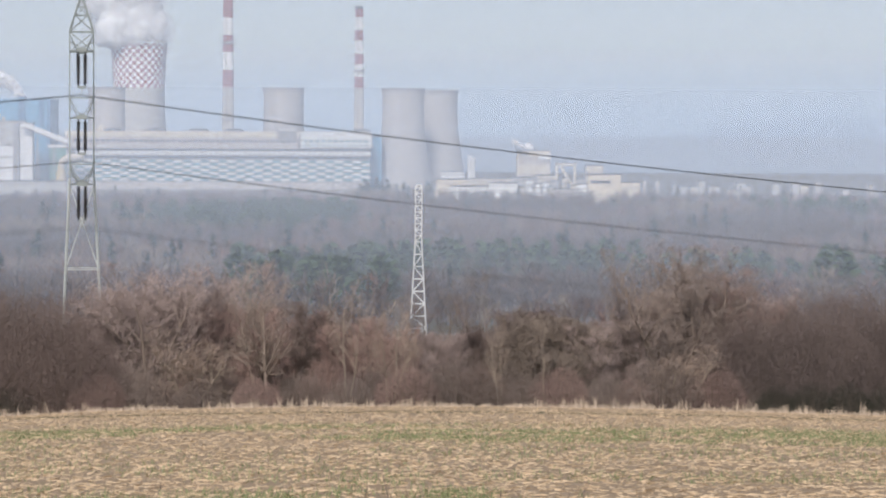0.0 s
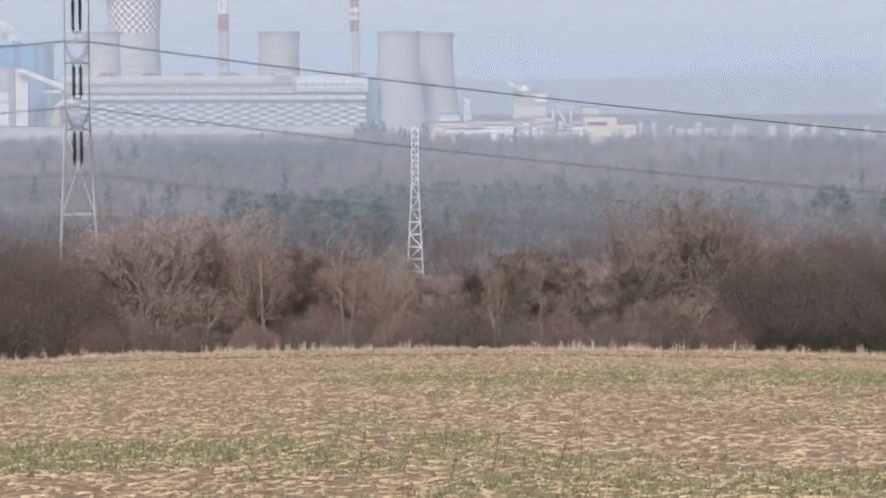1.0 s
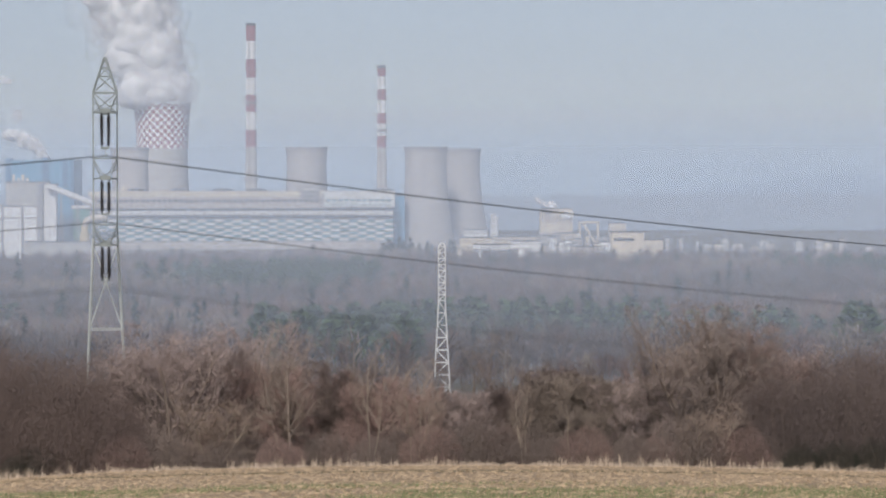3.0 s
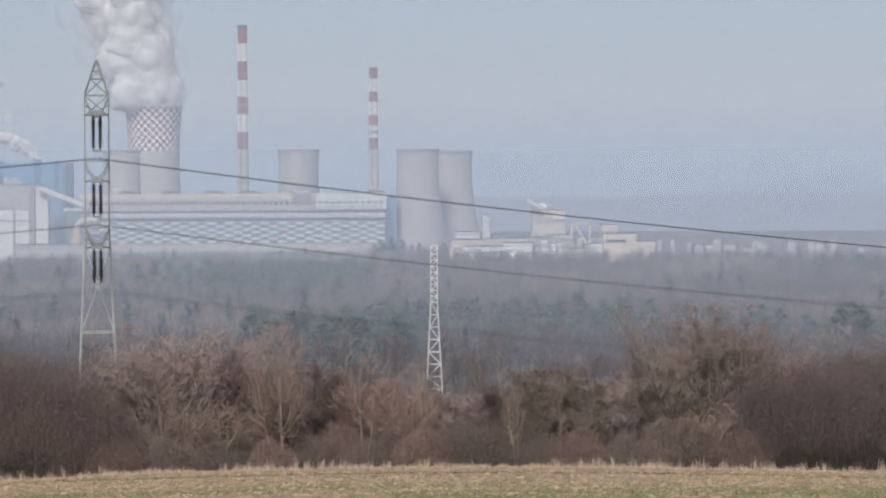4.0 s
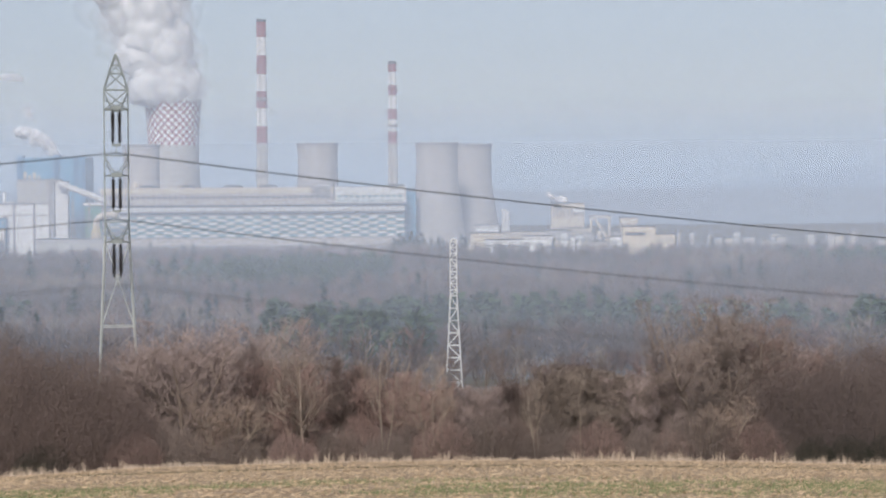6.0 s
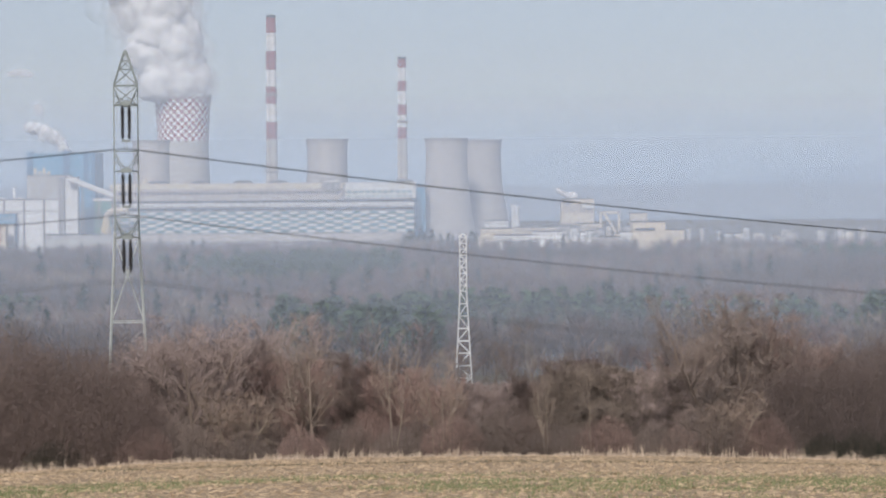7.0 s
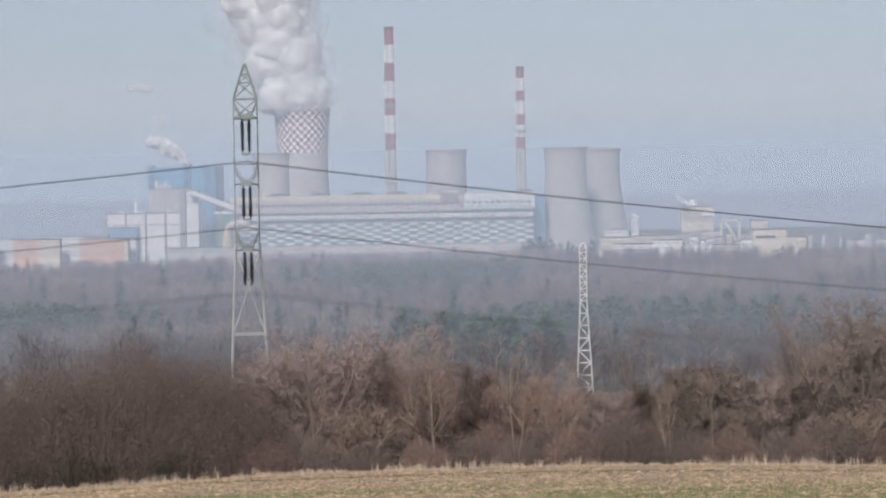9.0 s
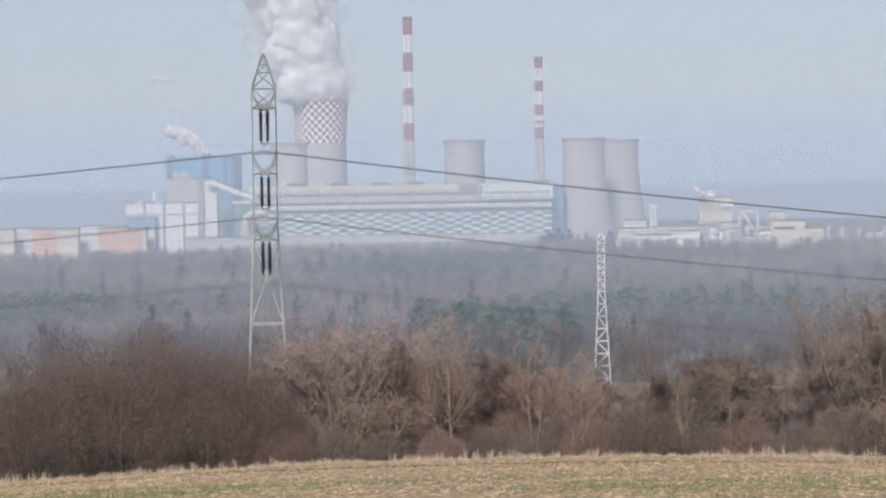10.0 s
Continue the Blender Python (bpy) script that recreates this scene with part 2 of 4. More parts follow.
# ---- the large structure ----
def build_ground():
    ys = np.concatenate([np.linspace(-300, -20, 8), np.linspace(-10, 12, 12), np.linspace(16, 125, 110), np.linspace(130, 500, 50), np.linspace(520, 4950, 110)])
    ss = np.linspace(-1, 1, 121)
    verts, faces = [], []
    for y in ys:
        half = 90 + 0.8 * max(y, 0)
        xs = ss * half
        zs = ground_z(xs, np.full_like(xs, y))
        if 10 < y < 112:  # clods and tractor rows
            zs = zs + 0.012 * np.sin(y * 8.3 + xs * 0.05) + np.array([0.02 * noise.noise((float(x) * 0.5, y * 0.8, 0)) for x in xs])
        verts += [(float(x), float(y), float(z)) for x, z in zip(xs, zs)]
    w = len(ss)
    for j in range(len(ys) - 1):
        for i in range(w - 1):
            faces.append((j * w + i, j * w + i + 1, (j + 1) * w + i + 1, (j + 1) * w + i))
    tagged(link_mesh("ground", verts, faces, GROUND, smooth=True), "straw-coloured stubble field falling away into a wooded valley", "ground", kind="structure")


def build_hills():
    for k, (y, a0, a1, top, sway, label) in enumerate([(4350, -2600, 2600, -2, 10, "low wooded ridge far behind the plant"), (4700, 330, 2600, 40, 18, "faint distant hill beyond the plain")]):
        verts, faces = [], []
        cols = 120
        for i in range(cols + 1):
            a = a0 + (a1 - a0) * i / cols
            crest = top + sway * noise.noise((a * 0.0016, k * 7.0, 2.0)) + 4 * noise.noise((a * 0.02, k, 5.0))
            if k:
                crest = -30 + (crest + 30) * min(1, max(0, (a - a0) / 420)) ** 0.7
            foot, peak = at(a, -63, y - 250), at(a, crest, y)
            back = at(a, crest - 10, y + 150)
            verts += [tuple(foot), tuple(foot.lerp(peak, 0.55) + Vector((0, 30, 5))), tuple(peak), tuple(back)]
        for i in range(cols):
            for j in range(3):
                faces.append((4 * i + j, 4 * i + 4 + j, 4 * i + 5 + j, 4 * i + 1 + j))
        tagged(link_mesh("backdrop_hill_%d" % (k + 1), verts, faces, FAR_TWIGS, smooth=True), label, "hill", kind="structure")


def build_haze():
    # upright tinted sheets stand in for the haze that builds up with distance
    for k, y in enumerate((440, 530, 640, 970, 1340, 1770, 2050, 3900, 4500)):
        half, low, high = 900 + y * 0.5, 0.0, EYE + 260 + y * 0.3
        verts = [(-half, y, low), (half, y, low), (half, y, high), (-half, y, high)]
        tagged(link_mesh("haze_layer_%d" % (k + 1), verts, [(0, 1, 2, 3)], LOW_HAZE if y < 800 else HAZE if y < 2000 else PLANT_HAZE if y < 3000 else FAR_HAZE), "thin pale blue sheet painted as winter haze over the valley", "haze", kind="structure")


def build_meadow():
    """A pale winter meadow in a gap of the woods, with a track across it."""
    for name, y0, y1, u0, u1, lift, mat, label in (("meadow", 470, 640, -0.30, -0.175, 0.15, MEADOW, "pale olive winter meadow in a gap of the woods"), ("track", 562, 566, -0.30, -0.172, 0.25, STRAW, "pale dirt track crossing the meadow")):
        verts, faces = [], []
        for j in range(13):
            for i in range(25):
                y = y0 + (y1 - y0) * j / 12
                u = u0 + (u1 - u0) * i / 24
                yy = y + (i - 24) * -0.9 * (name == "track")
                x = u * yy + 6 * noise.noise((u * 40, j * 0.4, 1.0)) * (i == 24)
                verts.append((x, yy, float(ground_z(x, yy)) + lift))
        for j in range(12):
            for i in range(24):
                faces.append((j * 25 + i, j * 25 + i + 1, (j + 1) * 25 + i + 1, (j + 1) * 25 + i))
        tagged(link_mesh(name, verts, faces, mat, smooth=True), label, "meadow" if name == "meadow" else "track", kind="structure")


build_ground()
build_meadow()
build_hills()
build_haze()


# ---- the power station ----
PLANT = 2133


def lathe(profile, sides=48, cap=False):
    """Rings (radius, z) joined into a surface of revolution."""
    verts, faces = [], []
    for r, z in profile:
        verts += [(r * math.cos(2 * math.pi * i / sides), r * math.sin(2 * math.pi * i / sides), z) for i in range(sides)]
    for j in range(len(profile) - 1):
        for i in range(sides):
            n = (i + 1) % sides
            faces.append((j * sides + i, j * sides + n, (j + 1) * sides + n, (j + 1) * sides + i))
    if cap:
        faces.append(tuple(range((len(profile) - 1) * sides, len(profile) * sides)))
    return verts, faces


def hyper(z, zt, rt, r0, top, r1):
    """Radius of a cooling tower at height z: base r0, throat rt at zt, mouth r1 at top."""
    if z < zt:
        c = ((r0 / rt) ** 2 - 1) / zt ** 2
    else:
        c = ((r1 / rt) ** 2 - 1) / (top - zt) ** 2
    return rt * math.sqrt(1 + c * (z - zt) ** 2)


def cooling_tower(a, b_top, d, top_w, throat_w, base_w, label, check=0.0):
    k = d / SIGHT
    base = at(a, 0, d)
    base.z = float(ground_z(base.x, d))
    tower = thing("cooling_tower", base, label, "cooling tower", "cooling towers of the power station")
    h = EYE + b_top * k - base.z
    rt, r0, r1 = throat_w * k / 2, base_w * k / 2, top_w * k / 2
    zt = h * (0.66 if check else 0.85)
    leg_h = h * 0.06
    cell = 88
    rows = 12
    zs = [leg_h + (h - leg_h) * i / 30 for i in range(31)]
    if check:
        z0 = h - check * k
        low = [leg_h + (z0 - leg_h) * i / 18 for i in range(19)]
        verts, faces = lathe([(hyper(z, zt, rt, r0, h, r1), z) for z in low], cell)
        link_mesh("shell", verts, faces, PALE_CONCRETE, tower, "pale concrete lower shell", smooth=True)
        high = [z0 + (h - z0) * i / rows for i in range(rows + 1)]
        verts, faces = lathe([(hyper(z, zt, rt, r0, h, r1), z) for z in high], cell)
        slots = [((f // cell) + (f % cell) // 2) % 2 for f in range(rows * cell)]
        link_mesh("painted_mouth", verts, faces, [RED_PAINT, WHITE_PAINT], tower, "red and white checkered upper shell", slots)
    else:
        verts, faces = lathe([(hyper(z, zt, rt, r0, h, r1), z) for z in zs], cell)
        link_mesh("shell", verts, faces, CONCRETE, tower, smooth=True)
    verts, faces = lathe([(r1 - 0.9, h - 2.5), (r1 - 0.9, h + 0.6), (r1 + 0.7, h + 0.6), (r1 + 0.7, h - 1.8), (r1, h - 1.8)], cell)
    link_mesh("rim", verts, faces, WHITE_PAINT if check else GREY_WALL, tower, "thick rim of the mouth")
    leg = None
    for i in range(36):
        t = 2 * math.pi * i / 36
        if leg is None:
            bm = bmesh.new()
            rr = hyper(leg_h, zt, rt, r0, h, r1)
            beam(bm, (r0 * 1.03, 0, 0), (rr * math.cos(0.087), rr * math.sin(0.087), leg_h + 0.5), 1.1)
            beam(bm, (r0 * 1.03, 0, 0), (rr * math.cos(0.087), -rr * math.sin(0.087), leg_h + 0.5), 1.1)
            leg = part("column", bm, CONCRETE, tower)
        else:
            o = new("column", leg.data)
            o.parent = tower
            o.rotation_euler[2] = t
    return tower, h, r1


def chimney(a, b_top, d, top_w, base_w, bands, label):
    """bands: widths of the painted rings from the top down, red first."""
    k = d / SIGHT
    base = at(a, 0, d)
    base.z = float(ground_z(base.x, d))
    stack = thing("chimney", base, label, "chimney", "striped chimneys of the power station")
    h = EYE + b_top * k - base.z
    rad = lambda z: k / 2 * (base_w + (top_w - base_w) * (z / h))
    z = h
    for i, w in enumerate(bands):
        z2 = z - w * k
        verts, faces = lathe([(rad(z2), z2), (rad(z), z)], 40)
        link_mesh("painted_ring", verts, faces, WHITE_PAINT if i % 2 else RED_PAINT, stack, "white ring" if i % 2 else "faded red ring", smooth=True)
        z = z2
    verts, faces = lathe([(rad(0), 0), (rad(z), z)], 40)
    link_mesh("shaft", verts, faces, PALE_CONCRETE, stack, "bare concrete lower shaft", smooth=True)
    verts, faces = lathe([(rad(h) - 0.8, h - 8), (rad(h) - 0.8, h + 0.8), (rad(h) + 0.3, h + 0.8), (rad(h) + 0.3, h - 1.5), (rad(h), h - 1.5)], 40)
    link_mesh("rim", verts, faces, ROOF, stack, "sooty rim")
    bm = bmesh.new()
    for s in (-0.5, 0.5):
        beam(bm, (s - 1.2, -rad(0) - 0.6, h * 0.24), (s - 1.2, -rad(h) - 0.6, h), 0.3)
    for i in range(60):
        zz = h * (0.24 + 0.76 * i / 60)
        y = -rad(zz) - 0.6
        beam(bm, (-1.9, y, zz), (-0.5, y, zz), 0.15)
    part("ladder", bm, ROOF, stack)
    for f in (0.66, 0.33):
        zz = h * f
        verts, faces = lathe([(rad(zz), zz - 0.8), (rad(zz) + 1.6, zz), (rad(zz) + 1.6, zz + 1.3), (rad(zz) + 1.4, zz + 1.3), (rad(zz), zz)], 40)
        link_mesh("gallery", verts, faces, GREY_WALL, stack)
    return stack


def block(name, a0, a1, b0, b1, d, depth, mat, label, category, group="", roof=None):
    """A building on the ground whose front runs from a0 to a1 and from b0 up to b1; returns it and its metre scale."""
    k = d / SIGHT
    depth *= 0.65
    lo, hi = at(a0, b0, d), at(a1, b1, d)
    base = Vector(((lo.x + hi.x) / 2, d, min(lo.z, float(ground_z((lo.x + hi.x) / 2, d)))))
    ob = thing(name, base, label, category, group)
    w, h = hi.x - lo.x, hi.z - base.z
    part("wall", box(bmesh.new(), -w / 2, w / 2, 0, depth, 0, h, 0.2), mat, ob)
    bm = bmesh.new()
    box(bm, -w / 2 - 0.4, w / 2 + 0.4, -0.4, depth + 0.4, h + 0.004, h + 0.8)
    part("roof", bm, roof or ROOF, ob)
    return ob, w, h, k


def windows(ob, w, z0, z1, count, fill=0.6, mat=None, y=-0.05, x0=None):
    """A row of separate windows along a front."""
    step = w / count
    bm = bmesh.new()
    box(bm, -step * fill / 2, step * fill / 2, -0.25, 0.1, z0, z1)
    first = part("window", bm, mat or DARK_BAND, ob)
    x0 = -w / 2 if x0 is None else x0
    first.location = (x0 + step / 2, y, 0)
    for i in range(1, count):
        o = new("window", first.data)
        o.parent, o.location = ob, (x0 + step * (i + 0.5), y, 0)


def band(ob, name, x0, x1, z0, z1, mat, y0=-0.5, y1=0.1, label=""):
    return part(name, box(bmesh.new(), x0, x1, y0, y1, z0, z1), mat, ob, label)


def build_turbine_hall():
    d = PLANT
    hall, w, h, k = block("boiler_house", -618, -82, -99, 2, d, 95, GREY_WALL, "long pale power station hall with a checkered panel facade", "power station", roof=CREAM)
    up = lambda b: EYE + b * k - hall.location.z
    # pale upper storeys and their window rows
    band(hall, "upper_wall", -w / 2, w / 2 - 128 * k, up(-26), up(-5), HALL_WALL, -1.2, 0.1, "pale upper wall")
    band(hall, "roof_edge", -w / 2 - 1, w / 2 - 126 * k, up(-6), up(3), CREAM, -1.6, 0.1, "cream roof edge")
    band(hall, "upper_wall", w / 2 - 122 * k, w / 2 + 3 * k, up(-24), up(4), WHITE_PANEL, -2.0, 0.1, "whiter end bay")
    windows(hall, w - 132 * k, up(-16), up(-10.5), 42, 0.6, None, -1.3, -w / 2 + 2 * k)
    windows(hall, 118 * k, up(-15), up(-10), 11, 0.6, TEAL_PANEL, -2.1, w / 2 - 120 * k)
    windows(hall, 118 * k, up(-21.5), up(-19), 14, 0.6, TEAL_PANEL, -2.1, w / 2 - 120 * k)
    # shade between the storeys is painted in as dark strips
    band(hall, "cornice", -w / 2, w / 2, up(-31), up(-27), DARK_BAND, -0.8, 0.1, "dark strip painted as the shadow line between storeys")
    band(hall, "middle_wall", -w / 2, w / 2, up(-38), up(-31), WHITE_PANEL, -1.5, 0.1, "pale strip of wall")
    windows(hall, w - 8, up(-36.5), up(-33), 60, 0.35, GREY_WALL, -1.6)
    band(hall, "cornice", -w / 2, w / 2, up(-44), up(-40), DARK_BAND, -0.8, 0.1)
    # checkered facade: white and teal panels by turns
    rows, cols = 7, 34
    top, low = up(-46), up(-84)
    ph, pw = (top - low) / rows, w / cols
    meshes = []
    for mat in (WHITE_PANEL, TEAL_PANEL):
        me = bpy.data.meshes.new("panel")
        bm = box(bmesh.new(), -pw * 0.48, pw * 0.48, -0.9 if mat is WHITE_PANEL else -0.4, 0.1, ph * 0.14, ph * 0.88)
        bm.to_mesh(me), bm.free()
        me.materials.append(mat)
        meshes.append(me)
    for j in range(rows):
        for i in range(cols):
            o = new("panel", meshes[(i + j) % 2])
            o.parent, o.location = hall, (-w / 2 + pw * (i + 0.5), -0.02, low + ph * j)
    band(hall, "plinth", -w / 2, w / 2 - 14 * k, up(-99), up(-86), HALL_WALL, -1.0, 0.1, "pinkish plinth wall")
    # roof plant: fan housings, a stair head and a white drum
    for a in (-540, -463, -388, -325, -234, -99):
        verts, faces = lathe([(18 * k, 0), (18 * k, 1.0), (10 * k, 2.3), (0.1, 2.5)], 24)
        o = link_mesh("roof_fan_housing", verts, faces, ROOF, hall, "low domed fan housing")
        o.location = (a * k - hall.location.x, 16, h + 1.0)
    band(hall, "stair_head", w / 2 - 164 * k, w / 2 - 130 * k, up(-12), up(6), GREY_WALL, -2.4, 20, "grey stair head")
    band(hall, "stair_head_cap", w / 2 - 161 * k, w / 2 - 133 * k, up(6), up(8), WHITE_PAINT, -2.6, 10)
    verts, faces = lathe([(5 * k, 0), (5 * k, 6 * k), (4 * k, 9 * k), (1.5 * k, 11 * k), (0.1, 11.2 * k)], 20)
    o = link_mesh("roof_tank", verts, faces, CREAM, hall, "cream domed tank", smooth=True)
    o.location = (-561 * k - hall.location.x, 12, h + 1.0)
    blue, w2, h2, _ = block("annex_building", -82, -62, -99, -5, d + 25, 30, BLUE_CLAD, "blue clad annex at the end of the hall", "building")


build_turbine_hall()
cooling_tower(-547, 80, 2213, 66, 64, 82, "grey concrete cooling tower behind the long hall")
cooling_tower(-235, 80, 2243, 73, 70, 100, "grey concrete cooling tower behind the long hall")
cooling_tower(-24, 80, 2194, 76, 73, 112, "tall grey concrete cooling tower with streaked shell")
cooling_tower(36, 77, 2268, 74, 71, 116, "grey concrete cooling tower partly behind another one")
cooling_tower(-490, 160, 2304, 101, 90, 118, "huge pale cooling tower with a red and white checkered mouth", 81)
chimney(-333, 299, 2188, 16.5, 22, (30, 32, 33, 30, 30, 32, 30), "very tall chimney with faded red and white rings")
chimney(-102, 224, 2188, 14, 20, (18, 23, 18, 24, 18, 22, 20), "tall chimney with faded red and white rings")


def slab(name, a0, a1, b0, b1, d, depth, mat, label, floors=0, bays=0, wmat=None, category="building", group=""):
    ob, w, h, k = block(name, a0, a1, b0, b1, d, depth, mat, label, category, group)
    for f in range(floors):
        s = (b1 - b0) * k / (floors + 0.3)
        windows(ob, w * 0.96, h - s * (f + 0.8), h - s * (f + 0.35), bays, 0.42, wmat or GREY_WALL)
    return ob, w, h, k


def build_blue_block():
    ob, w, h, k = block("boiler_building", -767, -647, -85, 58, 2170, 80, BLUE_CLAD, "tall blue clad boiler building with darker corner towers", "building", roof=BLUE_CLAD)
    for x, ww, up in ((-w / 2 + 5 * k, 10 * k, 8), (w / 2 - 15 * k, 9 * k, 5), (w / 2 - 50 * k, 11 * k, 9)):
        band(ob, "corner_tower", x - ww / 2, x + ww / 2, h - 46 * k, h + up * k * 0.6, BLUE_DARK, -1.5, 14, "deep blue corner tower")
    # shade on the end of the block, painted as a deep blue strip
    band(ob, "facade_shadow", w / 2 - 6 * k, w / 2 + 0.3, 0, h - 0.5, BLUE_DARK, -0.6, 0.2, "deep blue end strip painted as facade shade")
    for i in range(5):
        band(ob, "pale_panel", -w / 2 + (4 + 8 * i) * k, -w / 2 + (9 + 8 * i) * k, h - 42 * k, h - (30 - (i % 2) * 6) * k, CREAM, -0.4, 0.1, "small pale panel")
    slab("filter_building", -767, -692, -85, 20, 2157, 18, PALE_CONCRETE, "windowless pale grey building in front of the blue block")
    ob, w, h, k = slab("workshop_building", -844, -702, -62, -23, 2133, 30, WHITE_PAINT, "white building divided by dark joints")
    for i in range(5):
        band(ob, "joint", -w / 2 + w * i / 4.0 - 1, -w / 2 + w * i / 4.0 + 1, 0, h, GREY_WALL, -0.6, 0.1)
    band(ob, "joint", -w / 2, w / 2, h - 21 * k, h - 19 * k, GREY_WALL, -0.5, 0.1)
    for i, a in enumerate((-60, -20, 40)):
        band(ob, "roof_unit", a * k / 1.2, (a + 16) * k / 1.2, h + 1, h + 4 * k, WHITE_PAINT, 4, 12)
    verts, faces = lathe([(1.1, 0), (1.1, 20 * k)], 16, True)
    o = link_mesh("vent_pipe", verts, faces, WHITE_PAINT, ob, "white vent pipe", smooth=True)
    o.location = (-20 * k, 8, h + 1)
    slab("low_blue_store", -843, -789, -66, -48, 2124, 14, BLUE_CLAD, "low blue store with a flat roof", 1, 8)
    slab("stair_tower", -700, -678, -90, 16, 2127, 16, WHITE_PAINT, "slender white stair tower", 0)
    slab("transfer_tower", -712, -702, -90, 14, 2124, 12, GREY_WALL, "narrow grey transfer tower")
    ob, w, h, k = slab("green_store", -648, -596, -88, -24, 2151, 40, GREEN_CLAD, "green clad store with a white eave")
    band(ob, "eave", -w / 2 - 1, w / 2 + 1, h - 2 * k, h + 1.5, WHITE_PAINT, -1.5, 0.2, "white eave")
    slab("low_shed", -735, -600, -97, -86, 2102, 30, PALE_CONCRETE, "long low pale shed near the trees", 1, 20)
    # sloping conveyor gallery
    p, q = at(-694, 15, 2121), at(-611, -17, 2121)
    base = Vector((p.x, p.y, float(ground_z(p.x, p.y))))
    gal = thing("conveyor_gallery", base, "pale sloping enclosed conveyor gallery on trestles", "conveyor")
    part("gallery_tube", beam(bmesh.new(), p - base, q - base, 5.4), WHITE_PAINT, gal)
    part("gallery_underside", beam(bmesh.new(), p - base - Vector((0, 0, 2.7)), q - base - Vector((0, 0, 2.7)), 1.7), GREY_WALL, gal)
    for f in (0.3, 0.65, 0.95):
        c = p.lerp(q, f) - base
        bm = bmesh.new()
        foot = float(ground_z(p.x + c.x, p.y)) - base.z
        beam(bm, (c.x - 2, 0, foot), (c.x, 0, c.z - 3), 1.0)
        beam(bm, (c.x + 2, 0, foot), (c.x, 0, c.z - 3), 1.0)
        part("trestle", bm, GREY_WALL, gal)
    # cream flue duct: a bell foot and a curved neck
    base = at(-628, 0, 2115)
    base.z = float(ground_z(base.x, 2115))
    duct = thing("flue_duct", base, "thick cream flue duct bending over onto a bell-shaped foot", "duct")
    k = 2115 / SIGHT
    z0 = EYE - 76 * k - base.z
    verts, faces = lathe([(9 * k, 0), (9 * k, z0), (7 * k, z0 + 10 * k), (6 * k, z0 + 18 * k)], 20)
    link_mesh("bell_foot", verts, faces, YELLOW_PAINT, duct, smooth=True)
    bm = bmesh.new()
    prev = Vector((0, 0, z0 + 17 * k))
    for i in range(1, 9):
        t = math.pi / 2 * i / 8
        c = Vector((18 * k * (1 - math.cos(t)), 0, z0 + 17 * k + 16 * k * math.sin(t)))
        beam(bm, prev, c, 12 * k, 12 * k, 14)
        prev = c
    beam(bm, prev, prev + Vector((22 * k, 0, 0)), 12 * k, 12 * k, 14)
    part("neck", bm, CREAM, duct, smooth=True)


build_blue_block()


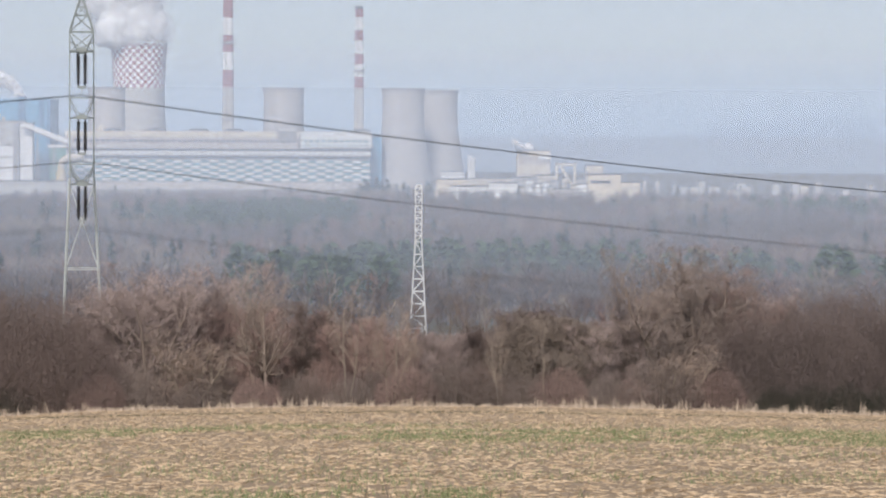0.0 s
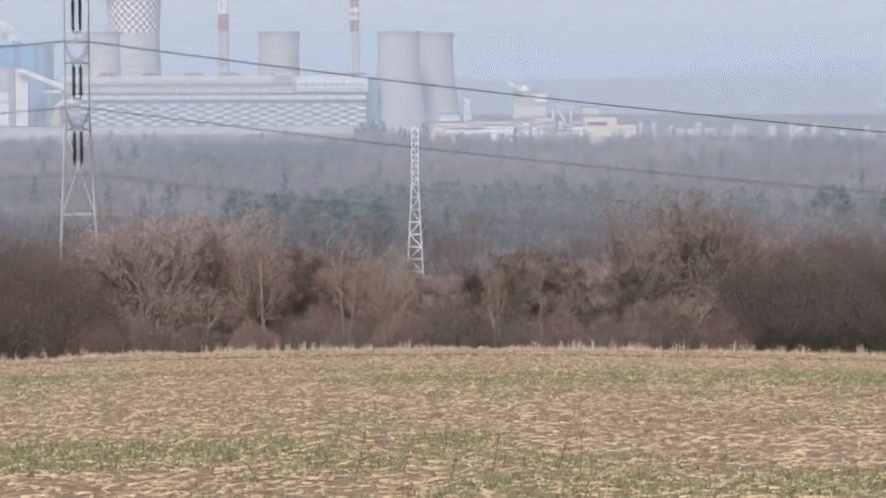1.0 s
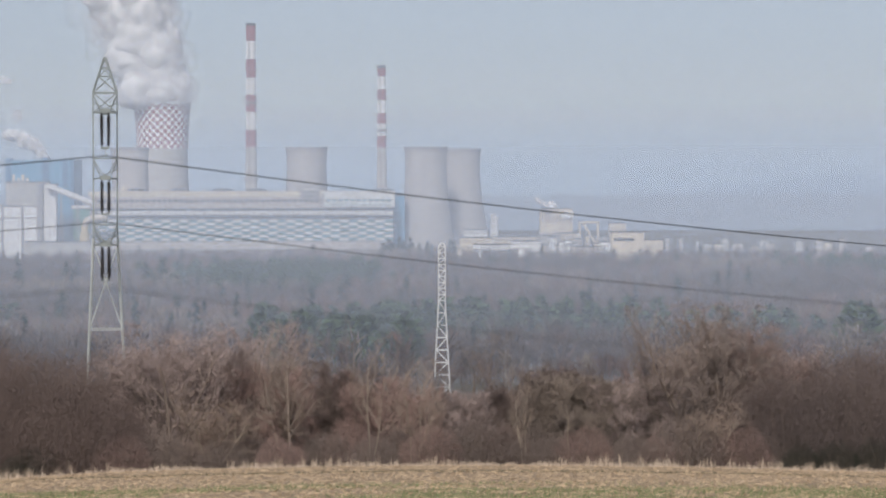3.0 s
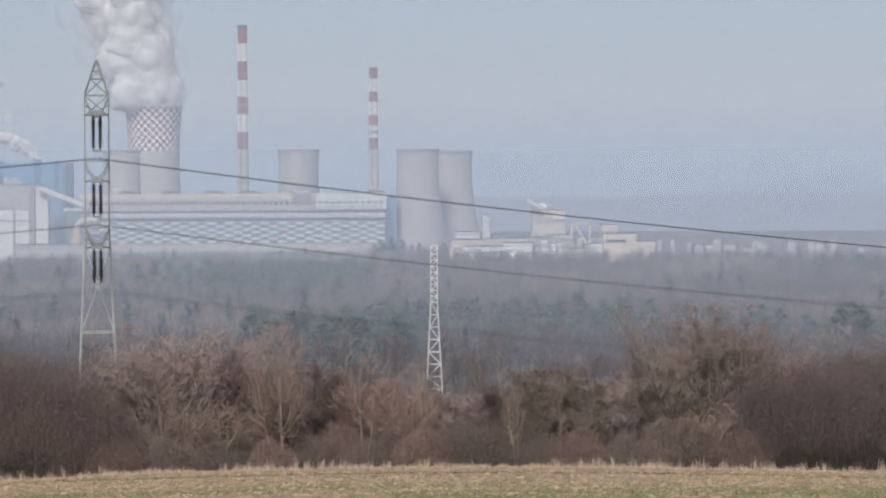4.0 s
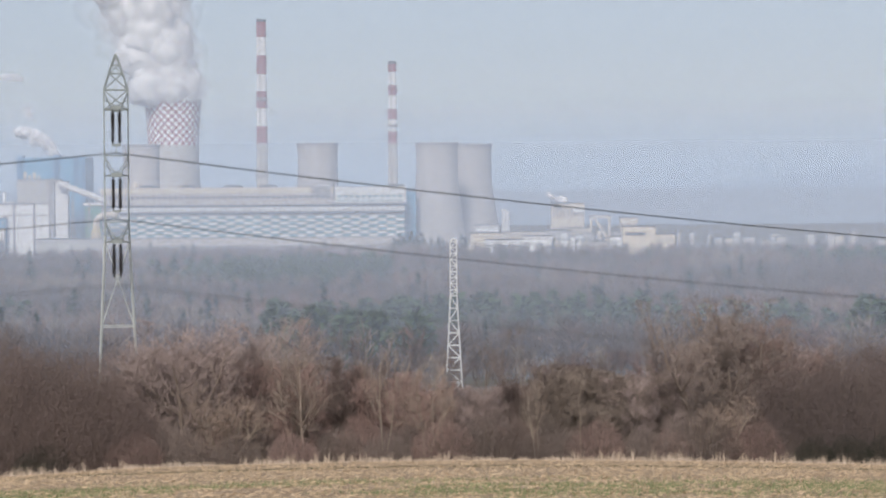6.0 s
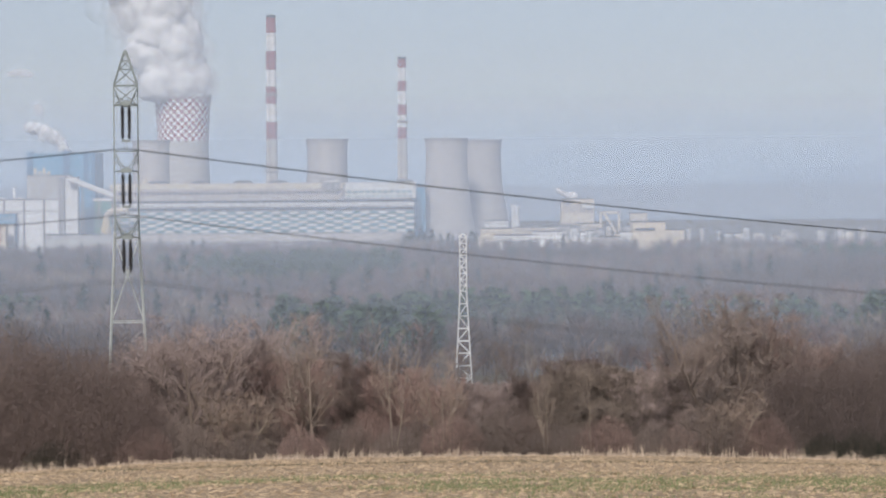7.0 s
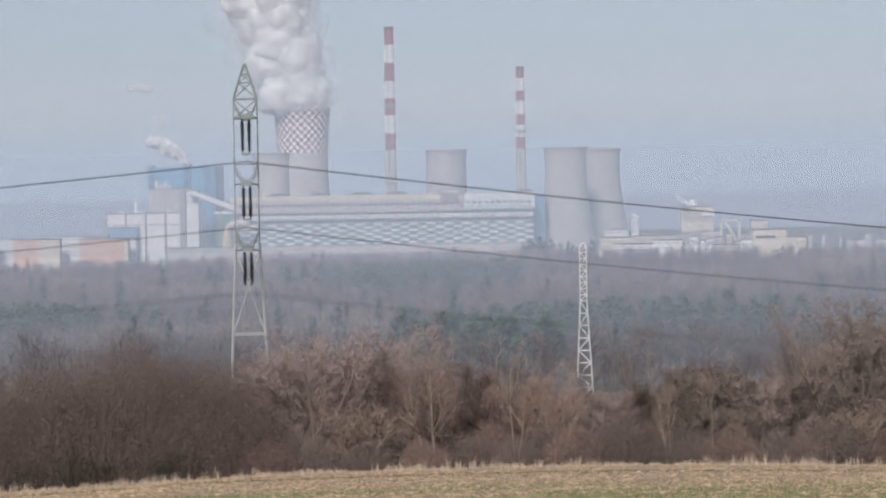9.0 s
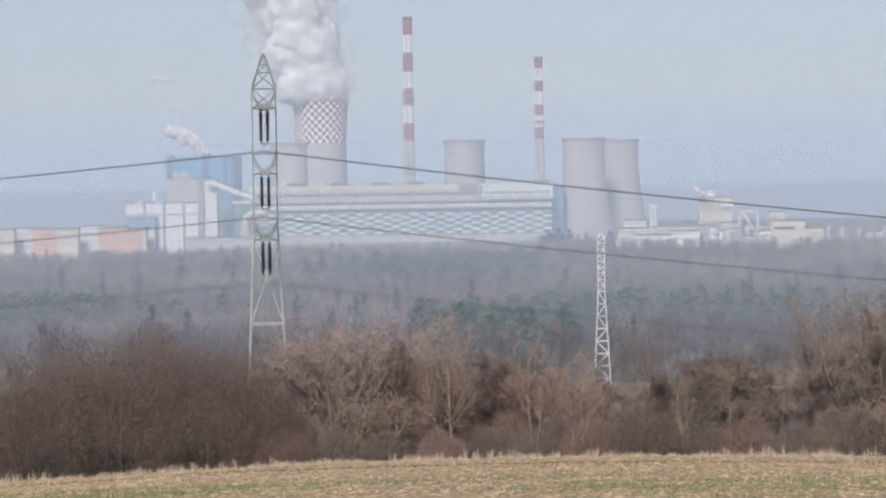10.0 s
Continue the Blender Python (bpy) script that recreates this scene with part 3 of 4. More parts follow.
def build_town():
    # housing blocks
    rnd = random.Random(4)
    a = -1085
    for i in range(7):
        w = rnd.uniform(36, 52)
        m = (CREAM, WHITE_PAINT, BRICK_PINK, CREAM, WHITE_PAINT, CREAM, WHITE_PAINT)[i]
        slab("apartment_block", a, a + w, -100, -64 + rnd.uniform(-3, 3), 2041 + rnd.uniform(-20, 20), 14, m, ("pink rendered" if m is BRICK_PINK else "cream rendered" if m is CREAM else "white rendered") + " flat-roofed apartment block behind trees", 5, 9, None, "apartment block", "housing blocks at the edge of the woods")
        a += w + rnd.uniform(-6, 2)
    slab("apartment_block", -892, -815, -100, -67, 2023, 16, BRICK_PINK, "salmon pink flat-roofed apartment block", 5, 14, None, "apartment block", "housing blocks at the edge of the woods")
    slab("apartment_block", -816, -806, -100, -67, 2024, 15, CREAM, "narrow cream end of an apartment block", 5, 2, None, "apartment block", "housing blocks at the edge of the woods")
    # works yard past the cooling towers
    for a0, a1, b0, b1, d, m in ((36, 92, -104, -80, 2047, CREAM), (44, 84, -84, -66, 2066, WHITE_PAINT), (60, 128, -106, -92, 2011, WHITE_PAINT), (96, 170, -100, -78, 2060, CREAM), (128, 180, -104, -86, 2035, WHITE_PAINT), (150, 214, -100, -76, 2084, PALE_CONCRETE), (206, 250, -96, -72, 2096, CREAM)):
        slab("works_building", a0, a1, b0, b1, d, 24, m, ("cream" if m is CREAM else "white" if m is WHITE_PAINT else "grey") + " low flat-roofed works building with a window row", 2, max(4, int((a1 - a0) / 5)), None, "building", "low works buildings")
    for i in range(34):
        a0, wd = rnd.uniform(30, 290), rnd.uniform(5, 20)
        m = rnd.choice((CREAM, WHITE_PAINT, HALL_WALL, PALE_CONCRETE, CREAM))
        d = rnd.uniform(2045, 2115)
        slab("shed", a0, a0 + wd, -104, rnd.uniform(-97, -74) if d > 2060 else rnd.uniform(-100, -86), d, 12, m, ("cream" if m is CREAM else "white" if m is WHITE_PAINT else "beige" if m is HALL_WALL else "grey") + " small flat-roofed works shed among others", 1, max(2, int(wd / 5)), None, "shed", "small sheds of the works yard")
    ob, w, h, k = slab("silo_building", 178, 236, -98, -28, 2109, 30, CREAM, "tall cream process building with a domed silo on top", 2, 9)
    verts, faces = lathe([(10 * k, 0), (10 * k, 4 * k), (8 * k, 8 * k), (4 * k, 11 * k), (0.1, 12 * k)], 24)
    o = link_mesh("dome", verts, faces, WHITE_PAINT, ob, "white domed silo", smooth=True)
    o.location = (-8 * k, 14, h + 1)
    band(ob, "stepped_top", 8 * k, 30 * k, h - 16 * k, h - 6 * k, WHITE_PAINT, -2, 20)
    # portal frame
    base = at(264, 0, 2090)
    base.z = float(ground_z(base.x, 2090))
    k = 2090 / SIGHT
    f = thing("portal_frame", base, "pale concrete portal frame of a loading bay with a brace", "portal frame")
    zt = EYE - 50 * k - base.z
    for name, p, q in (("post", (-16, 0, 0), (-16, 0, 1)), ("post", (16, 0, 0), (16, 0, 1)), ("beam", (-19, 0, 0.97), (19, 0, 0.97)), ("brace", (-10, 0, 0.95), (13, 0, 0.35))):
        part(name, beam(bmesh.new(), (p[0] * k, 0, p[2] * zt), (q[0] * k, 0, q[2] * zt), 6 * k), CREAM, f)
    ob, w, h, k = slab("office_building", 304, 362, -104, -70, 1980, 22, CREAM, "cream flat-roofed office building with one dark window strip", 0)
    band(ob, "window_strip", -w / 2 + 4 * k, w / 2 - 18 * k, h - 15 * k, h - 10 * k, DARK_BAND, -0.4, 0.1, "dark strip of windows")
    slab("office_wing", 362, 396, -106, -84, 1980, 20, CREAM, "lower cream wing of an office building", 1, 6)
    slab("works_building", 300, 330, -90, -54, 2121, 20, CREAM, "cream stepped works building with a slanted roof", 1, 4, None, "building", "low works buildings")
    for a, b, h in ((94, -70, 32), (100, -72, 30)):
        base = at(a, 0, 2072)
        base.z = float(ground_z(base.x, 2072))
        k = 2072 / SIGHT
        s = thing("silo", base, "white cylindrical storage silo with a conical cap", "silo")
        top = EYE + (b + h) * k - base.z
        verts, faces = lathe([(4 * k, 0), (4 * k, top - 4 * k), (5 * k, top - 2 * k), (5 * k, top), (0.1, top + 1 * k)], 20)
        link_mesh("shell", verts, faces, WHITE_PAINT, s, smooth=True)
    for i in range(36):
        a = rnd.uniform(400, 980)
        wd = rnd.uniform(5, 18)
        b1 = rnd.uniform(-98, -78)
        slab("town_house" if wd < 12 else "warehouse", a, a + wd, -106, b1, rnd.uniform(2062, 2439), 14, rnd.choice((CREAM, HALL_WALL, PALE_CONCRETE)), "small pale town building among trees", 1, max(2, int(wd / 6)), None, "building", "far town buildings")


build_town()


def puff(bm, c, q, seed, detail=3):
    """One billow: a ball with a cauliflower skin."""
    made = bmesh.ops.create_icosphere(bm, subdivisions=detail, radius=q, matrix=Matrix.Translation(c))
    for v in made["verts"]:
        n = (v.co - c) / q
        w = n + Vector((seed, 0, 0))
        v.co = c + n * q * (1 + 0.36 * noise.noise(w * 1.2) + 0.18 * noise.noise(w * 2.7) + 0.07 * noise.noise(w * 5.5))


def plume(a, b, d, paths, label, seed, faint=()):
    """Steam: billows along a rising line, with thin puffs round them; path rows are (right, up, radius)."""
    rnd = random.Random(seed)
    k = d / SIGHT
    cloud = thing("steam_plume", at(a, b, d), label, "steam", "steam plumes")
    for path in [*paths, *faint]:
        line = []
        for (r0, u0, s0), (r1, u1, s1) in zip(path, path[1:]):
            n = max(2, round(3.4 * math.hypot(r1 - r0, u1 - u0) / (s0 + s1)))
            line += [(r0 + (r1 - r0) * i / n, u0 + (u1 - u0) * i / n, s0 + (s1 - s0) * i / n) for i in range(n)]
        line.append(path[-1])
        core, thin = bmesh.new(), bmesh.new()
        for r, u, s in line:
            for j in range(0 if path in faint else 8):
                t = 2 * math.pi * (j + rnd.random()) / 8
                q, rad = s * rnd.uniform(0.26, 0.5), s * rnd.uniform(0.15, 0.62)
                c = Vector((r + rad * math.cos(t), rad * math.sin(t), max(u + rnd.gauss(0, 0.2) * s, q * 0.6)))
                puff(core, c * k, q * k, rnd.uniform(0, 90))
            for j in range(13):
                t = rnd.uniform(0, 2 * math.pi)
                q, rad = s * rnd.uniform(0.28, 0.55), s * rnd.uniform(0.35, 0.85)
                c = Vector((r + rad * math.cos(t), rad * math.sin(t), max(u + rnd.gauss(0, 0.25) * s, q * 0.7)))
                puff(thin, c * k, q * k, rnd.uniform(0, 90), 2)
        if path in faint:
            core.free()
        else:
            part("billow", core, STEAM, cloud, smooth=True)
        part("wisp", thin, WISP, cloud, smooth=True)


plume(-490, 158, 2304, [[(-4, 0, 58), (-12, 14, 70), (-18, 40, 70), (-24, 70, 72), (-34, 104, 70), (-44, 142, 74), (-54, 180, 88), (-78, 240, 98), (-104, 320, 104)]], "thick white steam plume rising from the checkered cooling tower", 3)
plume(-697, 64, 2171, [[(0, 0, 6), (-6, 7, 9), (-14, 16, 13), (-24, 25, 16), (-36, 32, 18), (-50, 38, 17), (-62, 41, 13), (-70, 42, 7)]], "white steam drifting off the blue building, with detached wisps above", 5,
      [[(-46, 66, 7), (-51, 73, 11), (-50, 80, 8)], [(-62, 132, 8), (-78, 138, 12), (-98, 136, 8)]])
plume(196, -24, 2102, [[(-4, 0, 4), (-10, 4, 6), (-18, 8, 6), (-24, 13, 4)]], "small white steam cloud over the process building", 6)


# ---- power line ----
def pylon(foot, height, top_w, base_w, waist, head, member, arms, mat, label, panels, face=0.0):
    """A square lattice mast: straight from the waist up, spreading below, with a pointed head. arms: heights of the cross-arms."""
    ob = thing("pylon", foot, label, "pylon", "lattice pylons over the hedge")
    turn = Matrix.Rotation(radians(face), 3, "Z")
    ob.rotation_euler[2] = radians(face)
    straight = height - head
    def half(z):
        if z > straight:
            return max(0.08, top_w / 2 * (1 - (z - straight) / head))
        if z > waist:
            return top_w / 2
        return top_w / 2 + (base_w - top_w) / 2 * (1 - z / waist)
    for sx, sy in ((-1, -1), (1, -1), (1, 1), (-1, 1)):
        bm = bmesh.new()
        zs = [waist, straight, height - 0.05]
        low = beam(bmesh.new(), (sx * half(0), sy * half(0), 0), (sx * half(waist), sy * half(waist), waist), member * (1.9 if arms else 1.35))
        part("leg_foot", low, PALE_GALVANISED if arms else mat, ob, "paler spread leg" if arms else "")
        for z0, z1 in zip(zs, zs[1:]):
            beam(bm, (sx * half(z0), sy * half(z0), z0), (sx * half(z1), sy * half(z1), z1), member * 1.35)
        part("leg", bm, mat, ob)
    corners = [(-1, -1), (1, -1), (1, 1), (-1, 1)]
    for level, (z0, z1, kind) in enumerate(panels):
        for i in range(4):
            (ax, ay), (cx, cy) = corners[i], corners[(i + 1) % 4]
            p0, p1 = Vector((ax * half(z0), ay * half(z0), z0)), Vector((ax * half(z1), ay * half(z1), z1))
            q0, q1 = Vector((cx * half(z0), cy * half(z0), z0)), Vector((cx * half(z1), cy * half(z1), z1))
            bm = bmesh.new()
            if kind == "x":
                beam(bm, p0, q1, member * 0.6), beam(bm, q0, p1, member * 0.6)
            elif kind == "z":  # single diagonals that zigzag from panel to panel, alike on opposite faces
                beam(bm, p0, q1, member * 0.75) if (i < 2) == (level % 2 == 0) else beam(bm, q0, p1, member * 0.75)
            elif kind == "v":
                m = (p0 + q0) / 2
                beam(bm, m, p1, member * 0.7), beam(bm, m, q1, member * 0.7)
            beam(bm, p1, q1, member * 0.9)
            part("brace", bm, PALE_GALVANISED if arms and z1 < waist else mat, ob)
    ends = []
    for z, reach, drop in arms:
        for s in (-1, 1):
            h = half(z)
            tip = Vector((0, s * reach, z))
            arm = part("cross_arm", box(bmesh.new(), -0.36, 0.36, tip.y - 0.12, tip.y + 0.12, z - 0.06, z + 0.2), mat, ob)
            for sx in (-1, 1):
                end = tip + Vector((sx * 0.3, 0, 0.05))
                part("chord", beam(bmesh.new(), (sx * h, s * h, z), end, member * 0.9), mat, arm)
                part("chord", beam(bmesh.new(), (sx * h, s * h, z + 1.3), end, member * 0.8), mat, arm)
                part("strut", beam(bmesh.new(), (sx * h * 0.7, s * (h + reach) / 2, z), (-sx * h, s * h, z + 0.7), member * 0.5), mat, arm)
            for sx in (-1, 1):
                prof = [(0.03, 0)]
                n = 18
                for j in range(n):
                    zz = -0.25 - (drop - 0.5) * j / n
                    prof += [(0.05, zz), (0.14, zz - 0.03), (0.13, zz - 0.07), (0.05, zz - 0.09)]
                prof += [(0.03, -drop)]
                verts, faces = lathe(prof, 10)
                o = link_mesh("insulator_string", verts, faces, INSULATOR, ob, "dark porcelain insulator string", smooth=True)
                o.location = tip + Vector((sx * 0.24, 0, 0))
            bm = bmesh.new()
            beam(bm, tip + Vector((-0.3, 0, -drop)), tip + Vector((0.3, 0, -drop)), 0.12)
            beam(bm, tip + Vector((0, 0, -drop)), tip + Vector((0, 0, -drop - 0.55)), 0.07)
            part("clamp", bm, mat, ob)
            ends.append(foot + turn @ (tip + Vector((0, 0, -drop - 0.55))))
    return ob, ends


def build_pylons():
    d = 178.0
    k = d / SIGHT
    foot = at(-591, 0, d)
    foot.z = float(ground_z(foot.x, d))
    z = lambda b: EYE + b * k - foot.z
    arms = [(z(143), 2.6, 2.5), (z(26), 3.1, 2.5), (z(-91), 2.6, 2.5)]
    panels = [(z(222), z(240), "x"), (z(207), z(222), "x"), (z(178), z(207), "x"), (z(143), z(178), "x"), (z(62), z(143), ""), (z(26), z(62), "v"), (z(-55), z(26), ""), (z(-91), z(-55), "v"),
              (z(-240), z(-91), "x"), (z(-330), z(-240), ""), (0, z(-330), "x")]
    _, ends = pylon(foot, z(240), 42 * k, 78 * k, z(-80), z(240) - z(178), 0.095, arms, STEEL, "grey-green lattice pylon with dark hanging insulators", panels, 7.57)
    # the wires: two on each level, sagging away to both sides
    for i, e in enumerate(ends):
        for side in (1, -1):
            cu = bpy.data.curves.new("power_line", "CURVE")
            cu.dimensions, cu.bevel_depth, cu.bevel_resolution = "3D", 0.024 if i < 2 else 0.017, 1
            sp = cu.splines.new("POLY")
            n = 40
            sp.points.add(n)
            for j in range(n + 1):
                s = 3.2 * 620 * j / n if side > 0 else 900 * j / n
                fall = (0.140 * s - 0.000016 * s * s) if side > 0 else (0.088 * s - 0.00001 * s * s)
                dd = (0.010 if side > 0 else 0.006) * s
                sp.points[j].co = (e.x + side * s * k, e.y + dd, e.z - fall * k, 1)
            o = new("power_line", cu)
            cu.materials.append(WIRE)
            tagged(o, "dark sagging overhead wire clamped to a lattice pylon", "power line", "wires of the power line")
    # second pylon, farther down the slope
    d = 450.0
    k = d / SIGHT
    foot = at(4, 0, d)
    foot.z = float(ground_z(foot.x, d))
    z = lambda b: EYE + b * k - foot.z
    top, n = z(-88), 15
    waist = z(-190)
    levels = [waist * i / 8 for i in range(9)] + [waist + (top - 0.6 - waist) * i / 9 for i in range(1, 10)]
    pylon(foot, top, 11.5 * k, 30 * k, waist, 0.5, 0.2, [], PALE_STEEL, "slim pale lattice pylon standing in the woods", [(p, q, "z") for p, q in zip(levels, levels[1:])])


build_pylons()


# ---- trees and shrubs ----
def tube(verts, faces, p, q, r0, r1, sides=5):
    d = (q - p).normalized()
    u = d.orthogonal().normalized()
    w = d.cross(u)
    n = len(verts)
    for c, r in ((p, r0), (q, r1)):
        for i in range(sides):
            t = 2 * math.pi * i / sides
            verts.append(tuple(c + (u * math.cos(t) + w * math.sin(t)) * r))
    for i in range(sides):
        j = (i + 1) % sides
        faces.append((n + i, n + j, n + sides + j, n + sides + i))


def spray(verts, faces, p, d, length, width, rnd, bend=0.25):
    """One twig: a thin tapered blade of two bent pieces."""
    u = d.orthogonal().normalized()
    t = rnd.uniform(0, math.pi)
    u = (u * math.cos(t) + d.cross(u) * math.sin(t)) * (width / 2)
    mid = p + d * length * 0.55
    tip = p + d * length + Vector((rnd.uniform(-bend, bend), rnd.uniform(-bend, bend), rnd.uniform(-bend, bend))) * length
    n = len(verts)
    verts.extend((tuple(p - u), tuple(p + u), tuple(mid + u * 0.7), tuple(mid - u * 0.7), tuple(tip)))
    faces.append((n, n + 1, n + 2, n + 3)), faces.append((n + 3, n + 2, n + 4))


def fitted(verts, height, spread, others):
    """Scale a plant to its true height and width."""
    top = sorted(v[2] for v in verts)[int(len(verts) * 0.985)]
    side = sorted(math.hypot(v[0], v[1]) for v in verts)[int(len(verts) * 0.95)]
    kz, kr = height / top, spread * 0.56 / side

    def ease(v, limit):
        return v if v < limit else limit + (v - limit) * 0.3  # draw stray shoots in

    out = []
    for vs in others:
        row = []
        for x, y, z in vs:
            r = math.hypot(x, y) * kr
            q = kr * (ease(r, spread * 0.52) / r if r > 1e-6 else 1)
            row.append((x * q, y * q, ease(z * kz, height) if z > 0 else z))
        out.append(row)
    return out


def branching(rnd, height, spread, stems=1, r0=0.08, clear=0.3, kids=2, levels=2, twigs=8, up=0.3, width=0.010, out=0.35, twig=0.5):
    """A bare plant: stems that fork into limbs, branches and twigs; wood and twigs come back as two vert and face pairs."""
    wv, wf, tv, tf = [], [], [], []

    def limb(p, d, length, r, level):
        n = (5, 4, 3, 3)[level]
        prev, pr = p, r
        for i in range(1, n + 1):
            d = (d + Vector((rnd.gauss(0, 0.13), rnd.gauss(0, 0.13), rnd.gauss(0.22 * up, 0.1)))).normalized()
            c = prev + d * (length / n)
            rr = max(0.003, r * (1 - 0.72 * i / n))
            tube(wv, wf, prev, c, pr, rr, (5, 4, 3, 3)[level])
            if level < levels:
                if level or i / n > clear:
                    for _ in range(kids):
                        side = d.orthogonal().normalized()
                        t = rnd.uniform(0, 2 * math.pi)
                        side = side * math.cos(t) + d.cross(side) * math.sin(t)
                        dd = (d * rnd.uniform(0.45, 1.1) + side * rnd.uniform(0.6, 1.1)).normalized()
                        limb(prev.lerp(c, rnd.random()), dd, length * rnd.uniform(0.36, 0.62) * (1.15 - 0.45 * i / n), max(0.005, rr * 0.62), level + 1)
            if level >= levels - 1:
                for _ in range(twigs if level == levels else twigs // 3):
                    dd = (d * rnd.uniform(0.2, 0.9) + Vector((rnd.gauss(0, 0.6), rnd.gauss(0, 0.6), rnd.gauss(0.25 * up, 0.5)))).normalized()
                    spray(tv, tf, prev.lerp(c, rnd.random()), dd, twig * rnd.uniform(0.5, 1.2), width * rnd.uniform(0.6, 1.3), rnd, 0.2)
            prev, pr = c, rr

    for s in range(stems):
        a = 2 * math.pi * (s + rnd.random()) / stems
        o = out * rnd.uniform(0.3, 1.2) if stems > 1 else 0.1 * rnd.random()
        d = Vector((o * math.cos(a), o * math.sin(a), 1)).normalized()
        limb(Vector((0.12 * math.cos(a), 0.12 * math.sin(a), -0.3)) * (stems > 1) + Vector((0, 0, -0.1)), d, height * rnd.uniform(0.55, 0.8), r0 * rnd.uniform(0.7, 1.1), 0)
    wv, tv = fitted(wv, height * 0.95, spread * 0.95, (wv, tv))
    return (wv, wf), (tv, tf)


def mound(rnd, height, spread, twigs, width=0.0068):
    """A dense thicket: thin shoots and short twigs at all angles through a lumpy rounded mass."""
    wv, wf, tv, tf = [], [], [], []
    seed = rnd.uniform(0, 50)

    def crest(x, y):
        r = math.hypot(x, y)
        lump = 1 + 0.22 * noise.noise((x * 0.7 + seed, y * 0.7, 0)) + 0.10 * noise.noise((x * 1.9, y * 1.9, seed))
        return height * (1 - 0.62 * min(1, 2 * r / spread) ** 2.6) * lump

    for _ in range(70):
        a, r = rnd.uniform(0, 2 * math.pi), spread * 0.5 * math.sqrt(rnd.random())
        p = Vector((0.6 * r * math.cos(a), 0.6 * r * math.sin(a), -0.3))
        q = Vector((r * math.cos(a), r * math.sin(a), crest(r * math.cos(a), r * math.sin(a)) * rnd.uniform(0.8, 1.07)))
        m = p.lerp(q, 0.5) + Vector((rnd.uniform(-0.3, 0.3), rnd.uniform(-0.3, 0.3), 0))
        tube(wv, wf, p, m, 0.022, 0.012, 4), tube(wv, wf, m, q, 0.012, 0.003, 3)
    for _ in range(twigs):
        a, r = rnd.uniform(0, 2 * math.pi), spread * 0.5 * rnd.random() ** 0.5
        x, y = r * math.cos(a), r * math.sin(a)
        z = crest(x, y) * (1 - 0.97 * rnd.random() ** 1.35) * rnd.uniform(0.85, 1.04)
        d = Vector((rnd.gauss(0, 0.6), rnd.gauss(0, 0.6), rnd.gauss(0.35, 0.55))).normalized()
        spray(tv, tf, Vector((x, y, max(0.02, z - 0.15))), d, rnd.uniform(0.16, 0.42), width * rnd.uniform(0.6, 1.4), rnd, 0.4)
    return (wv, wf), (tv, tf)


def plant(name, a, d, made, wood, twig, label, category, group, size=1.0, turn=0.0, extra=None):
    """Stand a plant on the ground: wood and crown as its parts."""
    p = at(a, 0, d)
    p.z = float(ground_z(p.x, d)) - 0.03
    ob = thing(name, p, label, category, group)
    ob.rotation_euler[2], ob.scale = turn, (size, size, size)
    if isinstance(made[0], tuple):
        made = (link_mesh("trunk", *made[0], wood).data, link_mesh("crown", *made[1], twig).data)
        for o in [o for o in scene.objects if o.parent is None and o.data in made]:
            bpy.data.objects.remove(o)
    for n, me in zip(("trunk", "crown"), made):
        o = new(n, me)
        o.parent = ob
    return ob, made


